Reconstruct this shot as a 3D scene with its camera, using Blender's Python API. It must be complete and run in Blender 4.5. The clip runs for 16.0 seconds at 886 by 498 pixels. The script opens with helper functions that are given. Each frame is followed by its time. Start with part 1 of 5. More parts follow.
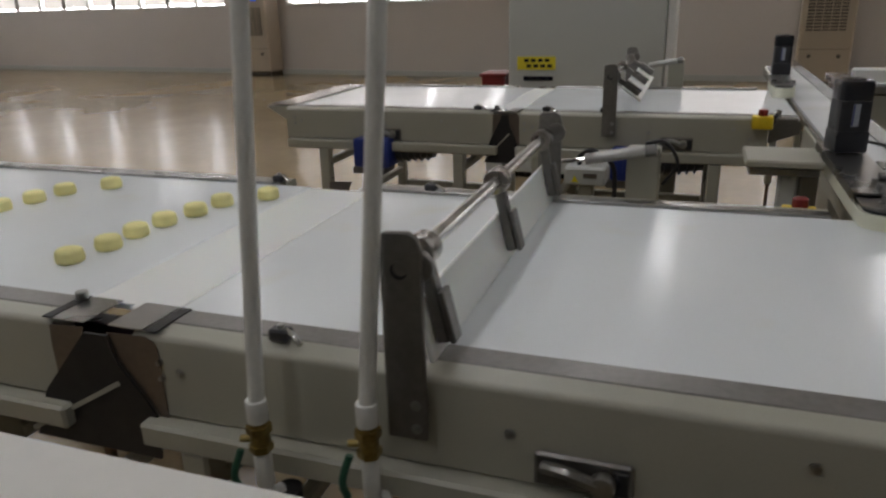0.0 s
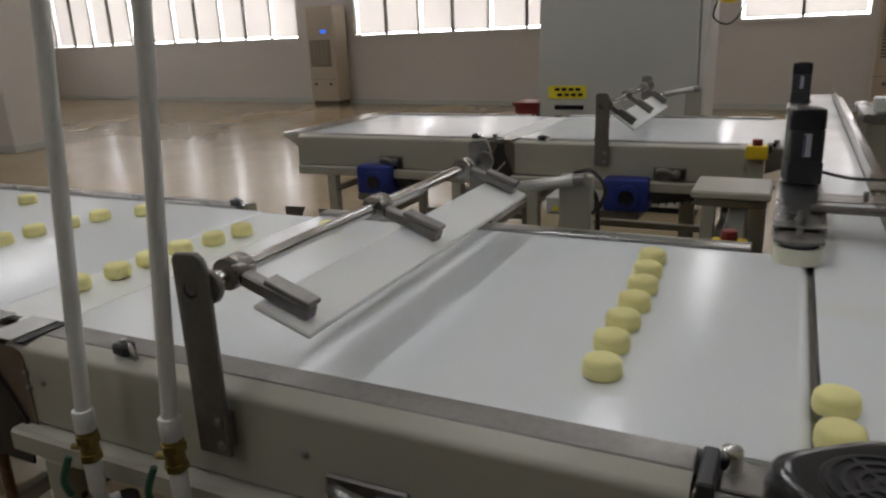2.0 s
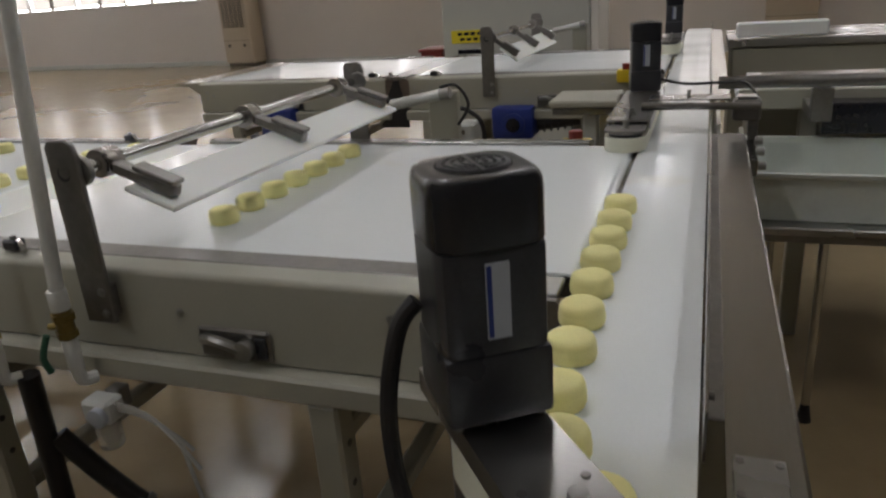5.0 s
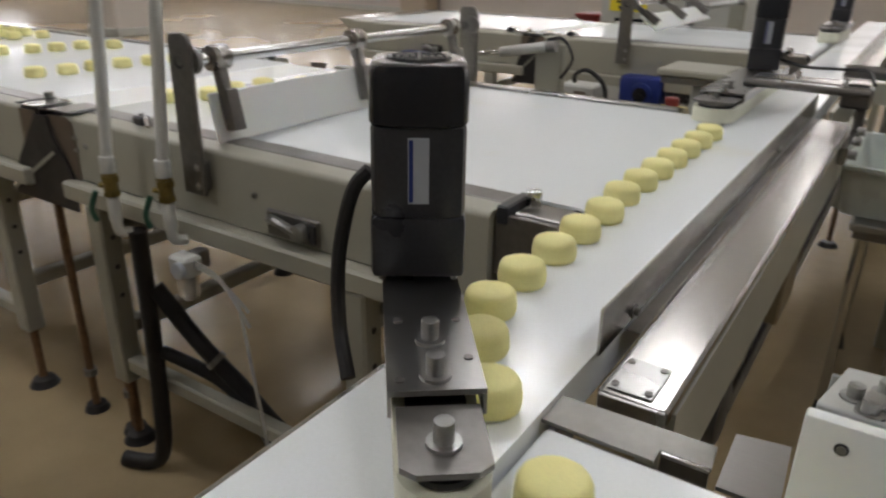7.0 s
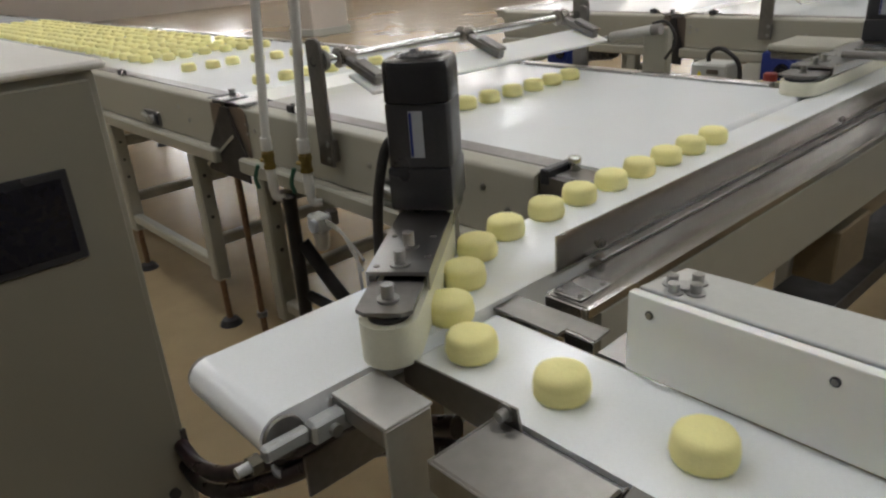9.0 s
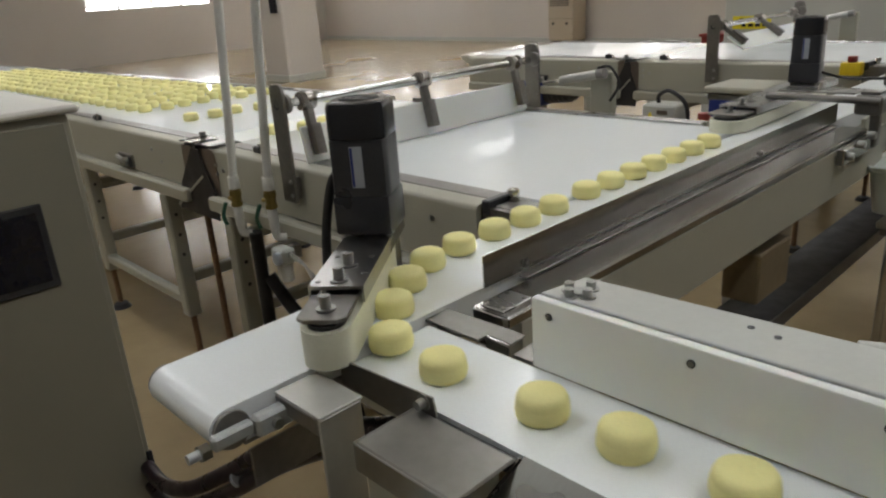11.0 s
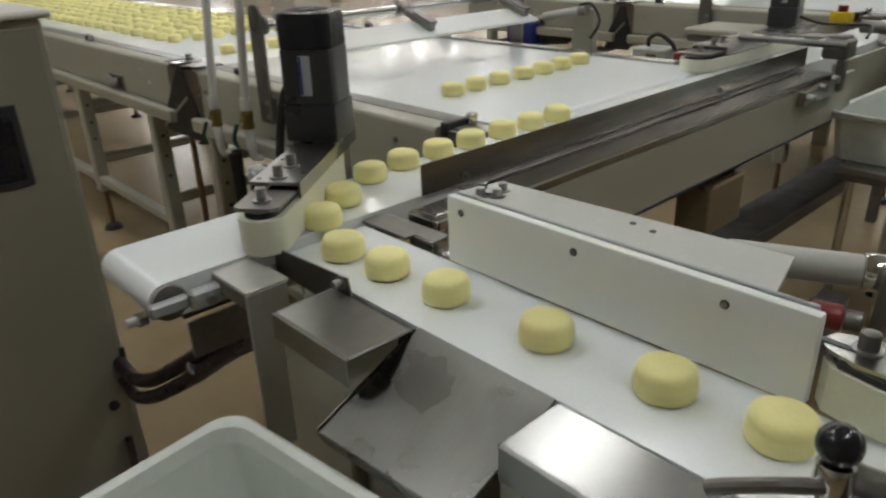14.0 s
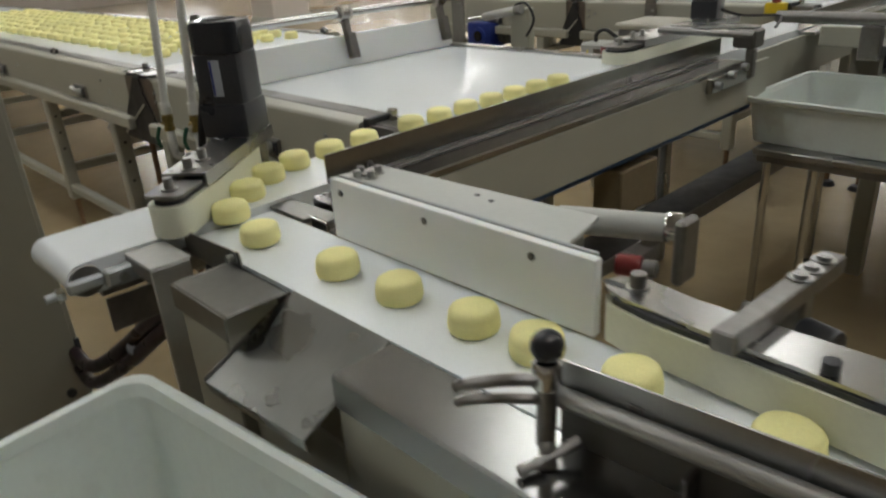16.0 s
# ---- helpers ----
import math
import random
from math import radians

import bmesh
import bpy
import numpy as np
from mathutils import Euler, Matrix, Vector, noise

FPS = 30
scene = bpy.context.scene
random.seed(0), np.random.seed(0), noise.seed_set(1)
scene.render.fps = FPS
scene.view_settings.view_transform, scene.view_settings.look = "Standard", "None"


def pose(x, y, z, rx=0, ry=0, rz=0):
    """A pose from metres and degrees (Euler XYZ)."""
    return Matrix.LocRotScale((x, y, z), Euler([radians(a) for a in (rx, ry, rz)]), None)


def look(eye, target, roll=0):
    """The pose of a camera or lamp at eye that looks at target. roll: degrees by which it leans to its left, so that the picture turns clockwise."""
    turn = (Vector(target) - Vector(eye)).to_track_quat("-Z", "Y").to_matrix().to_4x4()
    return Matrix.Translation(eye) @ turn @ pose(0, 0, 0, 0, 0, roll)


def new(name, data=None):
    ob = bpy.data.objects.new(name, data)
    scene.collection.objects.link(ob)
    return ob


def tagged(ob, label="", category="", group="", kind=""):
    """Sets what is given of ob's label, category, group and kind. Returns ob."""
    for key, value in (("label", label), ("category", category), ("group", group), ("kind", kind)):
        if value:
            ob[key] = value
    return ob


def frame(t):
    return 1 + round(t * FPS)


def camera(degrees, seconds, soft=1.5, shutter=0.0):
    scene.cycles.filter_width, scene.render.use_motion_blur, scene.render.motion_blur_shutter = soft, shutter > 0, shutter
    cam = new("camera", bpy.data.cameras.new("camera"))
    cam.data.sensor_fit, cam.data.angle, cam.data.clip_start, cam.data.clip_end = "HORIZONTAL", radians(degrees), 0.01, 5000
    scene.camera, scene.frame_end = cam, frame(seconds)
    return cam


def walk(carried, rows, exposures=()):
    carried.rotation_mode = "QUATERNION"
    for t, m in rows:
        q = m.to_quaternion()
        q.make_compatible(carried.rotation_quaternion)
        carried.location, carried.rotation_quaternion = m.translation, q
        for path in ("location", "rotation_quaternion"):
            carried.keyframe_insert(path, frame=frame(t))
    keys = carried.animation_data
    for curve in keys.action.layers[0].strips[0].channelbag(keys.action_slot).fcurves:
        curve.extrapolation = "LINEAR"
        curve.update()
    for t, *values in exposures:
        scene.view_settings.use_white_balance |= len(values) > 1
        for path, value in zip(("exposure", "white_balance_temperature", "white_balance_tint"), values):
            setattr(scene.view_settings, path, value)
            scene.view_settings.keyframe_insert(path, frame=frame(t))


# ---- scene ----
cam = camera(63.4, 16.0, soft=2.2, shutter=0.5)
PATH = [
    (0, (-0.354, -0.945, 1.439), (-0.985, 0.835, 0.779), -1.7),
    (0.5, (-0.222, -0.891, 1.427), (-0.917, 0.893, 0.847), -2.4),
    (1, (-0.095, -0.799, 1.422), (-0.88, 0.952, 0.859), -2.6),
    (1.5, (-0.02, -0.811, 1.415), (-0.868, 0.887, 0.785), -1.7),
    (2, (0.036, -0.81, 1.427), (-0.805, 0.91, 0.848), -2.4),
    (2.5, (0.069, -0.818, 1.42), (-0.707, 0.93, 0.835), -2.3),
    (3, (0.098, -0.818, 1.413), (-0.629, 0.952, 0.832), -2.2),
    (3.5, (0.128, -0.841, 1.409), (-0.58, 0.94, 0.838), -2.9),
    (4, (0.163, -0.862, 1.402), (-0.515, 0.934, 0.841), -3.4),
    (4.2, (0.189, -0.885, 1.388), (-0.458, 0.914, 0.802), -3.3),
    (6.5, (0.405, -1.021, 1.29), (-0.436, 0.614, 0.502), -1.9),
    (7, (0.496, -1.011, 1.293), (-0.509, 0.54, 0.529), 1.1),
    (7.5, (0.608, -1.051, 1.315), (-0.633, 0.356, 0.624), -1.3),
    (8, (0.757, -1.108, 1.322), (-0.537, 0.175, 0.497), -2.1),
    (8.5, (0.798, -1.076, 1.316), (-0.532, 0.184, 0.514), -4.3),
    (9, (0.855, -1.088, 1.339), (-0.529, 0.124, 0.554), -4.0),
    (9.2, (0.882, -1.097, 1.345), (-0.519, 0.121, 0.599), -3.6),
    (11.3, (0.988, -1.124, 1.349), (-0.38, 0.166, 0.669), -4.1),
    (11.5, (0.983, -1.12, 1.336), (-0.371, 0.179, 0.645), -3.5),
    (12, (1.006, -1.122, 1.332), (-0.326, 0.208, 0.654), -3.5),
    (12.5, (1.036, -1.114, 1.325), (-0.193, 0.28, 0.587), -1.9),
    (13, (1.026, -1.081, 1.318), (-0.145, 0.349, 0.553), -2.1),
    (13.5, (1.042, -1.079, 1.309), (-0.174, 0.299, 0.521), -3.5),
    (14, (1.13, -1.114, 1.312), (-0.218, 0.119, 0.498), -2.0),
    (14.5, (1.162, -1.136, 1.316), (-0.241, 0.052, 0.528), -2.0),
    (15, (1.158, -1.135, 1.324), (-0.201, 0.113, 0.552), -4.6),
    (15.5, (1.215, -1.122, 1.329), (-0.086, 0.189, 0.562), -4.7),
    (16, (1.341, -1.087, 1.32), (0.001, 0.157, 0.51), -3.8),
]
EXPOSURES = [(0.0, -0.53, 6320, 13), (4.2, -0.53, 6420, 13), (6.4, 0.20, 6380, 13), (9.2, 0.24, 6430, 11), (12.0, 0.22, 6420, 8), (14.5, 0.20, 6440, 7), (16.0, 0.25, 6450, 7)]
walk(cam, [(t, look(eye, target, roll)) for t, eye, target, roll in PATH], EXPOSURES)

# ---- world and light ----
world = bpy.data.worlds.new("world")
scene.world = world
world.use_nodes = True
wn = world.node_tree.nodes
sky = wn.new("ShaderNodeTexSky")
sky.sky_type, sky.sun_disc = "NISHITA", False
sky.sun_elevation, sky.sun_rotation = radians(35), radians(20)
wn["Background"].inputs["Strength"].default_value = 0.1
world.node_tree.links.new(sky.outputs[0], wn["Background"].inputs["Color"])


def area_lamp(loc, sx, sy, watts, colour, aim=(0, 0, -1)):
    data = bpy.data.lights.new("tube_light", "AREA")
    data.shape, data.size, data.size_y, data.energy, data.color = "RECTANGLE", sx, sy, watts, colour
    ob = new("tube_light", data)
    ob.matrix_world = look(loc, Vector(loc) + Vector(aim))
    return ob


LAMP_W, WINDOW_GLOW = 26.0, 9.5


# ---- materials ----
def node_mat(name, base, rough=0.5, metal=0.0, var=0.10, coarse=3.0, fine=60.0, bump=0.05, rvar=0.10, stretch=(1, 1, 1),
             coat=0.0, stain=None, stain_at=(0.6, 0.75), sss=0.0, spec=0.5, bump_dist=0.002, transmit=0.0):
    m = bpy.data.materials.new(name)
    m.use_nodes = True
    nt = m.node_tree
    n, l = nt.nodes, nt.links
    b = n["Principled BSDF"]
    b.inputs["Metallic"].default_value = metal
    b.inputs["Coat Weight"].default_value = coat
    b.inputs["Coat Roughness"].default_value = 0.12
    b.inputs["Specular IOR Level"].default_value = spec
    b.inputs["Transmission Weight"].default_value = transmit
    if sss:
        b.inputs["Subsurface Weight"].default_value = sss
        b.inputs["Subsurface Radius"].default_value = (0.012, 0.009, 0.005)
    tc, mp = n.new("ShaderNodeTexCoord"), n.new("ShaderNodeMapping")
    mp.inputs["Scale"].default_value = stretch
    l.new(tc.outputs["Object"], mp.inputs["Vector"])
    big, small = n.new("ShaderNodeTexNoise"), n.new("ShaderNodeTexNoise")
    big.inputs["Scale"].default_value, small.inputs["Scale"].default_value = coarse, fine
    big.inputs["Detail"].default_value, small.inputs["Detail"].default_value = 5.0, 6.0
    l.new(tc.outputs["Object"], big.inputs["Vector"])
    l.new(mp.outputs["Vector"], small.inputs["Vector"])
    mix = n.new("ShaderNodeMixRGB")
    mix.inputs["Color1"].default_value = (*[c * (1 - var) for c in base], 1)
    mix.inputs["Color2"].default_value = (*[min(1, c * (1 + var * 0.6)) for c in base], 1)
    add = n.new("ShaderNodeMath")
    add.operation = "MULTIPLY_ADD"
    add.inputs[1].default_value = 0.5
    l.new(small.outputs["Fac"], add.inputs[0])
    half = n.new("ShaderNodeMath")
    half.operation = "MULTIPLY"
    half.inputs[1].default_value = 0.5
    l.new(big.outputs["Fac"], half.inputs[0])
    l.new(half.outputs[0], add.inputs[2])
    ramp = n.new("ShaderNodeMapRange")
    ramp.inputs["From Min"].default_value, ramp.inputs["From Max"].default_value = 0.35, 0.65
    l.new(add.outputs[0], ramp.inputs["Value"])
    l.new(ramp.outputs["Result"], mix.inputs["Fac"])
    colour = mix.outputs["Color"]
    if stain:
        blot = n.new("ShaderNodeTexNoise")
        blot.inputs["Scale"].default_value, blot.inputs["Detail"].default_value = coarse * 2.3, 8.0
        l.new(tc.outputs["Object"], blot.inputs["Vector"])
        edge = n.new("ShaderNodeMapRange")
        edge.inputs["From Min"].default_value, edge.inputs["From Max"].default_value = stain_at
        l.new(blot.outputs["Fac"], edge.inputs["Value"])
        mix2 = n.new("ShaderNodeMixRGB")
        mix2.inputs["Color2"].default_value = (*stain, 1)
        l.new(edge.outputs["Result"], mix2.inputs["Fac"])
        l.new(colour, mix2.inputs["Color1"])
        colour = mix2.outputs["Color"]
    l.new(colour, b.inputs["Base Color"])
    rr = n.new("ShaderNodeMapRange")
    rr.inputs["From Min"].default_value, rr.inputs["From Max"].default_value = 0.3, 0.7
    rr.inputs["To Min"].default_value, rr.inputs["To Max"].default_value = max(0.02, rough - rvar), min(1, rough + rvar)
    l.new(big.outputs["Fac"], rr.inputs["Value"])
    l.new(rr.outputs["Result"], b.inputs["Roughness"])
    if bump:
        bp = n.new("ShaderNodeBump")
        bp.inputs["Strength"].default_value, bp.inputs["Distance"].default_value = bump, bump_dist
        l.new(small.outputs["Fac"], bp.inputs["Height"])
        l.new(bp.outputs["Normal"], b.inputs["Normal"])
    return m


def glow_mat(name, colour, strength):
    m = bpy.data.materials.new(name)
    m.use_nodes = True
    b = m.node_tree.nodes["Principled BSDF"]
    b.inputs["Base Color"].default_value = (*colour, 1)
    b.inputs["Emission Color"].default_value = (*colour, 1)
    b.inputs["Emission Strength"].default_value = strength
    return m


M_FLOOR = node_mat("epoxy_floor", (0.375, 0.292, 0.172), 0.20, var=0.10, coarse=0.7, fine=9, bump=0.015, rvar=0.03, stain=(0.30, 0.225, 0.132), stain_at=(0.4, 0.95), spec=0.46)
M_WALL = node_mat("wall_paint", (0.62, 0.575, 0.535), 0.7, var=0.05, coarse=0.6, fine=40, bump=0.04)
M_CEIL = node_mat("ceiling_panel", (0.75, 0.74, 0.70), 0.7, var=0.04, coarse=0.5, fine=30, bump=0.03)
M_PANEL = node_mat("beige_powder_coat", (0.39, 0.38, 0.315), 0.38, var=0.05, coarse=4, fine=350, bump=0.06, rvar=0.06, stain=(0.33, 0.315, 0.26), stain_at=(0.66, 0.9))
M_CABINET = node_mat("cabinet_paint", (0.268, 0.256, 0.208), 0.42, var=0.05, coarse=2.5, fine=400, bump=0.06)
M_STEEL = node_mat("brushed_steel", (0.38, 0.375, 0.365), 0.28, 1.0, var=0.05, coarse=3, fine=40, bump=0.012, rvar=0.03, stretch=(1, 14, 14))
M_STEELY = node_mat("brushed_steel_long", (0.36, 0.35, 0.335), 0.21, 1.0, var=0.05, coarse=3, fine=40, bump=0.012, rvar=0.03, stretch=(14, 1, 14))
M_DULL = node_mat("dull_steel", (0.24, 0.23, 0.22), 0.40, 0.9, var=0.15, coarse=9, fine=80, bump=0.10, rvar=0.12)
M_BROWN = node_mat("browned_steel", (0.20, 0.165, 0.14), 0.42, 0.7, var=0.12, coarse=9, fine=80, bump=0.06, rvar=0.1)
M_ALU = node_mat("cast_aluminium", (0.45, 0.465, 0.465), 0.45, 0.55, var=0.08, coarse=20, fine=120, bump=0.05, rvar=0.06)
M_BOLT = node_mat("zinc_screw", (0.40, 0.40, 0.39), 0.36, 1.0, var=0.12, coarse=30, fine=150, bump=0.05, rvar=0.08)
M_CHROME = node_mat("polished_steel", (0.58, 0.58, 0.57), 0.15, 1.0, var=0.06, coarse=12, fine=90, bump=0.02, rvar=0.05)
M_COLLAR = node_mat("satin_steel", (0.33, 0.31, 0.29), 0.27, 1.0, var=0.10, coarse=20, fine=110, bump=0.04, rvar=0.06)
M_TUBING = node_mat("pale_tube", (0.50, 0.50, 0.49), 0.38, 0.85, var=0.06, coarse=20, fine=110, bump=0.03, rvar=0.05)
M_SATIN = node_mat("satin_sheet_steel", (0.50, 0.50, 0.48), 0.42, 0.85, var=0.07, coarse=7, fine=60, bump=0.03, rvar=0.06)
M_CHUTE = node_mat("worn_sheet_steel", (0.23, 0.23, 0.218), 0.29, 1.0, var=0.06, coarse=11, fine=45, bump=0.02, rvar=0.06, stretch=(9, 1, 1))
M_FOLDED = node_mat("folded_steel", (0.25, 0.248, 0.24), 0.24, 1.0, var=0.06, coarse=5, fine=40, bump=0.012, rvar=0.04, stretch=(14, 1, 14))
M_COVER = node_mat("dull_sheet_steel", (0.25, 0.243, 0.228), 0.34, 0.9, var=0.10, coarse=8, fine=60, bump=0.03, rvar=0.06)
M_BELT = node_mat("white_conveyor_belt", (0.85, 0.885, 0.905), 0.19, var=0.03, coarse=2.2, fine=260, bump=0.012, rvar=0.04, stain=(0.80, 0.79, 0.68), stain_at=(0.60, 0.95))
M_PE = node_mat("white_polyethylene", (0.87, 0.89, 0.87), 0.36, var=0.010, coarse=6, fine=160, bump=0.05, rvar=0.02, sss=0.12)
M_TUB = node_mat("tub_plastic", (0.69, 0.73, 0.69), 0.38, var=0.04, coarse=5, fine=90, bump=0.06, sss=0.08, stain=(0.55, 0.56, 0.52), stain_at=(0.6, 0.85))
M_CREAM = node_mat("cream_belt_edge", (0.74, 0.74, 0.60), 0.45, var=0.05, coarse=8, fine=200, bump=0.05)
M_BLACK = node_mat("black_motor_paint", (0.030, 0.031, 0.036), 0.36, var=0.25, coarse=9, fine=260, bump=0.08, rvar=0.10)
M_KNOB = node_mat("glossy_black_plastic", (0.020, 0.021, 0.025), 0.20, var=0.1, coarse=9, fine=200, bump=0.01, rvar=0.03)
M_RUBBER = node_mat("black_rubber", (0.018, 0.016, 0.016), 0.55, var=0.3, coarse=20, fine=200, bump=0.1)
M_HOSE = node_mat("dark_hose", (0.020, 0.010, 0.014), 0.32, var=0.3, coarse=20, fine=120, bump=0.05)
M_PVC = node_mat("white_pvc_pipe", (0.70, 0.70, 0.67), 0.35, var=0.06, coarse=5, fine=120, bump=0.03, stain=(0.55, 0.53, 0.48), stain_at=(0.62, 0.85))
M_BRASS = node_mat("tarnished_brass", (0.34, 0.26, 0.10), 0.35, 1.0, var=0.25, coarse=30, fine=150, bump=0.08)
M_GREEN = node_mat("green_plastic", (0.02, 0.085, 0.05), 0.4, var=0.1)
M_YELLOW = node_mat("yellow_plastic", (0.75, 0.55, 0.02), 0.4, var=0.08, coarse=8)
M_SIGN = node_mat("yellow_sign", (0.78, 0.66, 0.03), 0.45, var=0.05)
M_RED = node_mat("red_plastic", (0.20, 0.02, 0.018), 0.4, var=0.12)
M_BLUE = node_mat("blue_motor_paint", (0.012, 0.03, 0.20), 0.4, var=0.2, coarse=9, fine=120, bump=0.08)
M_LABEL = node_mat("silver_label", (0.40, 0.43, 0.48), 0.4, var=0.06)
M_DARK = node_mat("dark_screen", (0.012, 0.012, 0.018), 0.12, var=0.1, bump=0.0)
M_GREY = node_mat("grey_sheet", (0.50, 0.51, 0.48), 0.5, var=0.04, coarse=2, fine=120, bump=0.04)
M_AC = node_mat("ivory_air_conditioner", (0.46, 0.385, 0.29), 0.45, var=0.05, coarse=2)
M_GRILLE = node_mat("dark_grille", (0.10, 0.085, 0.065), 0.5, var=0.1)
M_FRAME = node_mat("window_frame_white", (0.72, 0.70, 0.66), 0.45, var=0.04)
M_MULLION = node_mat("dark_mullion", (0.20, 0.18, 0.16), 0.5, var=0.06)
M_BLIND = node_mat("roller_blind", (0.50, 0.47, 0.42), 0.8, var=0.06, coarse=3, fine=200, bump=0.05)
nt = M_BLIND.node_tree
glow_through, blend = nt.nodes.new("ShaderNodeBsdfTranslucent"), nt.nodes.new("ShaderNodeMixShader")
glow_through.inputs["Color"].default_value = (0.64, 0.62, 0.60, 1)
blend.inputs[0].default_value = 0.5
nt.links.new(nt.nodes["Principled BSDF"].outputs[0], blend.inputs[1])
nt.links.new(glow_through.outputs[0], blend.inputs[2])
nt.links.new(blend.outputs[0], nt.nodes["Material Output"].inputs["Surface"])
M_RUST = node_mat("rusty_rod", (0.22, 0.13, 0.07), 0.6, 0.5, var=0.35, coarse=18, fine=90, bump=0.2)
M_BLUEPIPE = node_mat("blue_air_pipe", (0.03, 0.10, 0.28), 0.35, var=0.1)
M_CLEAR = node_mat("clear_air_hose", (0.75, 0.74, 0.70), 0.15, var=0.05, transmit=0.7)
M_CARD = node_mat("brown_carton", (0.20, 0.155, 0.09), 0.8, var=0.1, coarse=6)
M_DAY = glow_mat("daylight_outside", (0.97, 0.985, 1.0), WINDOW_GLOW)
M_TUBE = glow_mat("lamp_diffuser", (0.985, 0.99, 0.985), 3.0)
M_LCD = glow_mat("blue_display", (0.02, 0.16, 0.9), 1.2)


def cake_material():
    m = node_mat("yellow_bean_cake", (0.95, 0.89, 0.41), 0.72, var=0.06, coarse=25, fine=420, bump=0.13, bump_dist=0.0012, sss=0.04, spec=0.3)
    nt = m.node_tree
    mixes = [x for x in nt.nodes if x.bl_idname == "ShaderNodeMixRGB"]
    info, hsv, rng = nt.nodes.new("ShaderNodeObjectInfo"), nt.nodes.new("ShaderNodeHueSaturation"), nt.nodes.new("ShaderNodeMapRange")
    rng.inputs["To Min"].default_value, rng.inputs["To Max"].default_value = 0.92, 1.04
    nt.links.new(info.outputs["Random"], rng.inputs["Value"])
    nt.links.new(rng.outputs["Result"], hsv.inputs["Value"])
    nt.links.new(mixes[0].outputs["Color"], hsv.inputs["Color"])
    nt.links.new(hsv.outputs["Color"], nt.nodes["Principled BSDF"].inputs["Base Color"])
    return m


M_CAKE = cake_material()


# ---- building helpers ----
def home(ob):
    v = Vector((0, 0, 0))
    while ob:
        v += ob.location
        ob = ob.parent
    return v


def finish(name, bm, mat, parent=None, label="", offset=None):
    o = home(parent) if parent else Vector((0, 0, 0))
    if offset is not None:
        o = o + Vector(offset)
    bmesh.ops.recalc_face_normals(bm, faces=bm.faces)
    for v in bm.verts:
        v.co -= o
    me = bpy.data.meshes.new(name)
    bm.to_mesh(me)
    bm.free()
    me.materials.append(mat)
    me.polygons.foreach_set("use_smooth", [True] * len(me.polygons))
    me.set_sharp_from_angle(angle=0.6)
    ob = new(name, me)
    if parent:
        ob.parent = parent
    if offset is not None:
        ob.location = offset
    return tagged(ob, label)


def part(name, bm, mat, parent, label=""):
    return finish(name, bm, mat, parent, label)


def thing(name, loc, label, category, group=""):
    ob = new(name)
    ob.location = loc
    ob.empty_display_size = 0.05
    return tagged(ob, label, category, group)


def structure(name, bm, mat, label, category="structure"):
    return tagged(finish(name, bm, mat), label, category, "", "structure")


def box(x0, x1, y0, y1, z0, z1, bev=0.002, bm=None, seg=1):
    own = bmesh.new()
    bmesh.ops.create_cube(own, size=1.0, matrix=Matrix.Translation(((x0 + x1) / 2, (y0 + y1) / 2, (z0 + z1) / 2)) @ Matrix.Diagonal((x1 - x0, y1 - y0, z1 - z0, 1)))
    if bev:
        bev = min(bev, 0.45 * min(abs(x1 - x0), abs(y1 - y0), abs(z1 - z0)))
        bmesh.ops.bevel(own, geom=own.edges[:], offset=bev, segments=seg, profile=0.5, affect="EDGES")
    return merge(bm, own)


def merge(bm, own):
    if bm is None:
        return own
    me = bpy.data.meshes.new("tmp")
    own.to_mesh(me)
    own.free()
    bm.from_mesh(me)
    bpy.data.meshes.remove(me)
    return bm


def cyl(p0, p1, r, seg=20, r2=None, bm=None, bev=0.0):
    own = bmesh.new()
    p0, p1 = Vector(p0), Vector(p1)
    d = p1 - p0
    m = Matrix.Translation((p0 + p1) / 2) @ d.to_track_quat("Z", "Y").to_matrix().to_4x4()
    bmesh.ops.create_cone(own, cap_ends=True, segments=seg, radius1=r, radius2=r if r2 is None else r2, depth=d.length, matrix=m)
    if bev:
        rim = [e for e in own.edges if all(len(f.verts) != 4 for f in e.link_faces) is False and any(len(f.verts) > 4 for f in e.link_faces)]
        bmesh.ops.bevel(own, geom=rim, offset=bev, segments=2, profile=0.5, affect="EDGES")
    return merge(bm, own)


def slab(pts, push, bm=None, bev=0.0):
    """A polygon pushed along a vector into a solid."""
    own = bmesh.new()
    a = [own.verts.new(p) for p in pts]
    b = [own.verts.new(Vector(p) + Vector(push)) for p in pts]
    own.faces.new(a)
    own.faces.new(b[::-1])
    for i in range(len(pts)):
        j = (i + 1) % len(pts)
        own.faces.new((a[j], a[i], b[i], b[j]))
    if bev:
        bmesh.ops.bevel(own, geom=own.edges[:], offset=bev, segments=1, profile=0.5, affect="EDGES")
    return merge(bm, own)


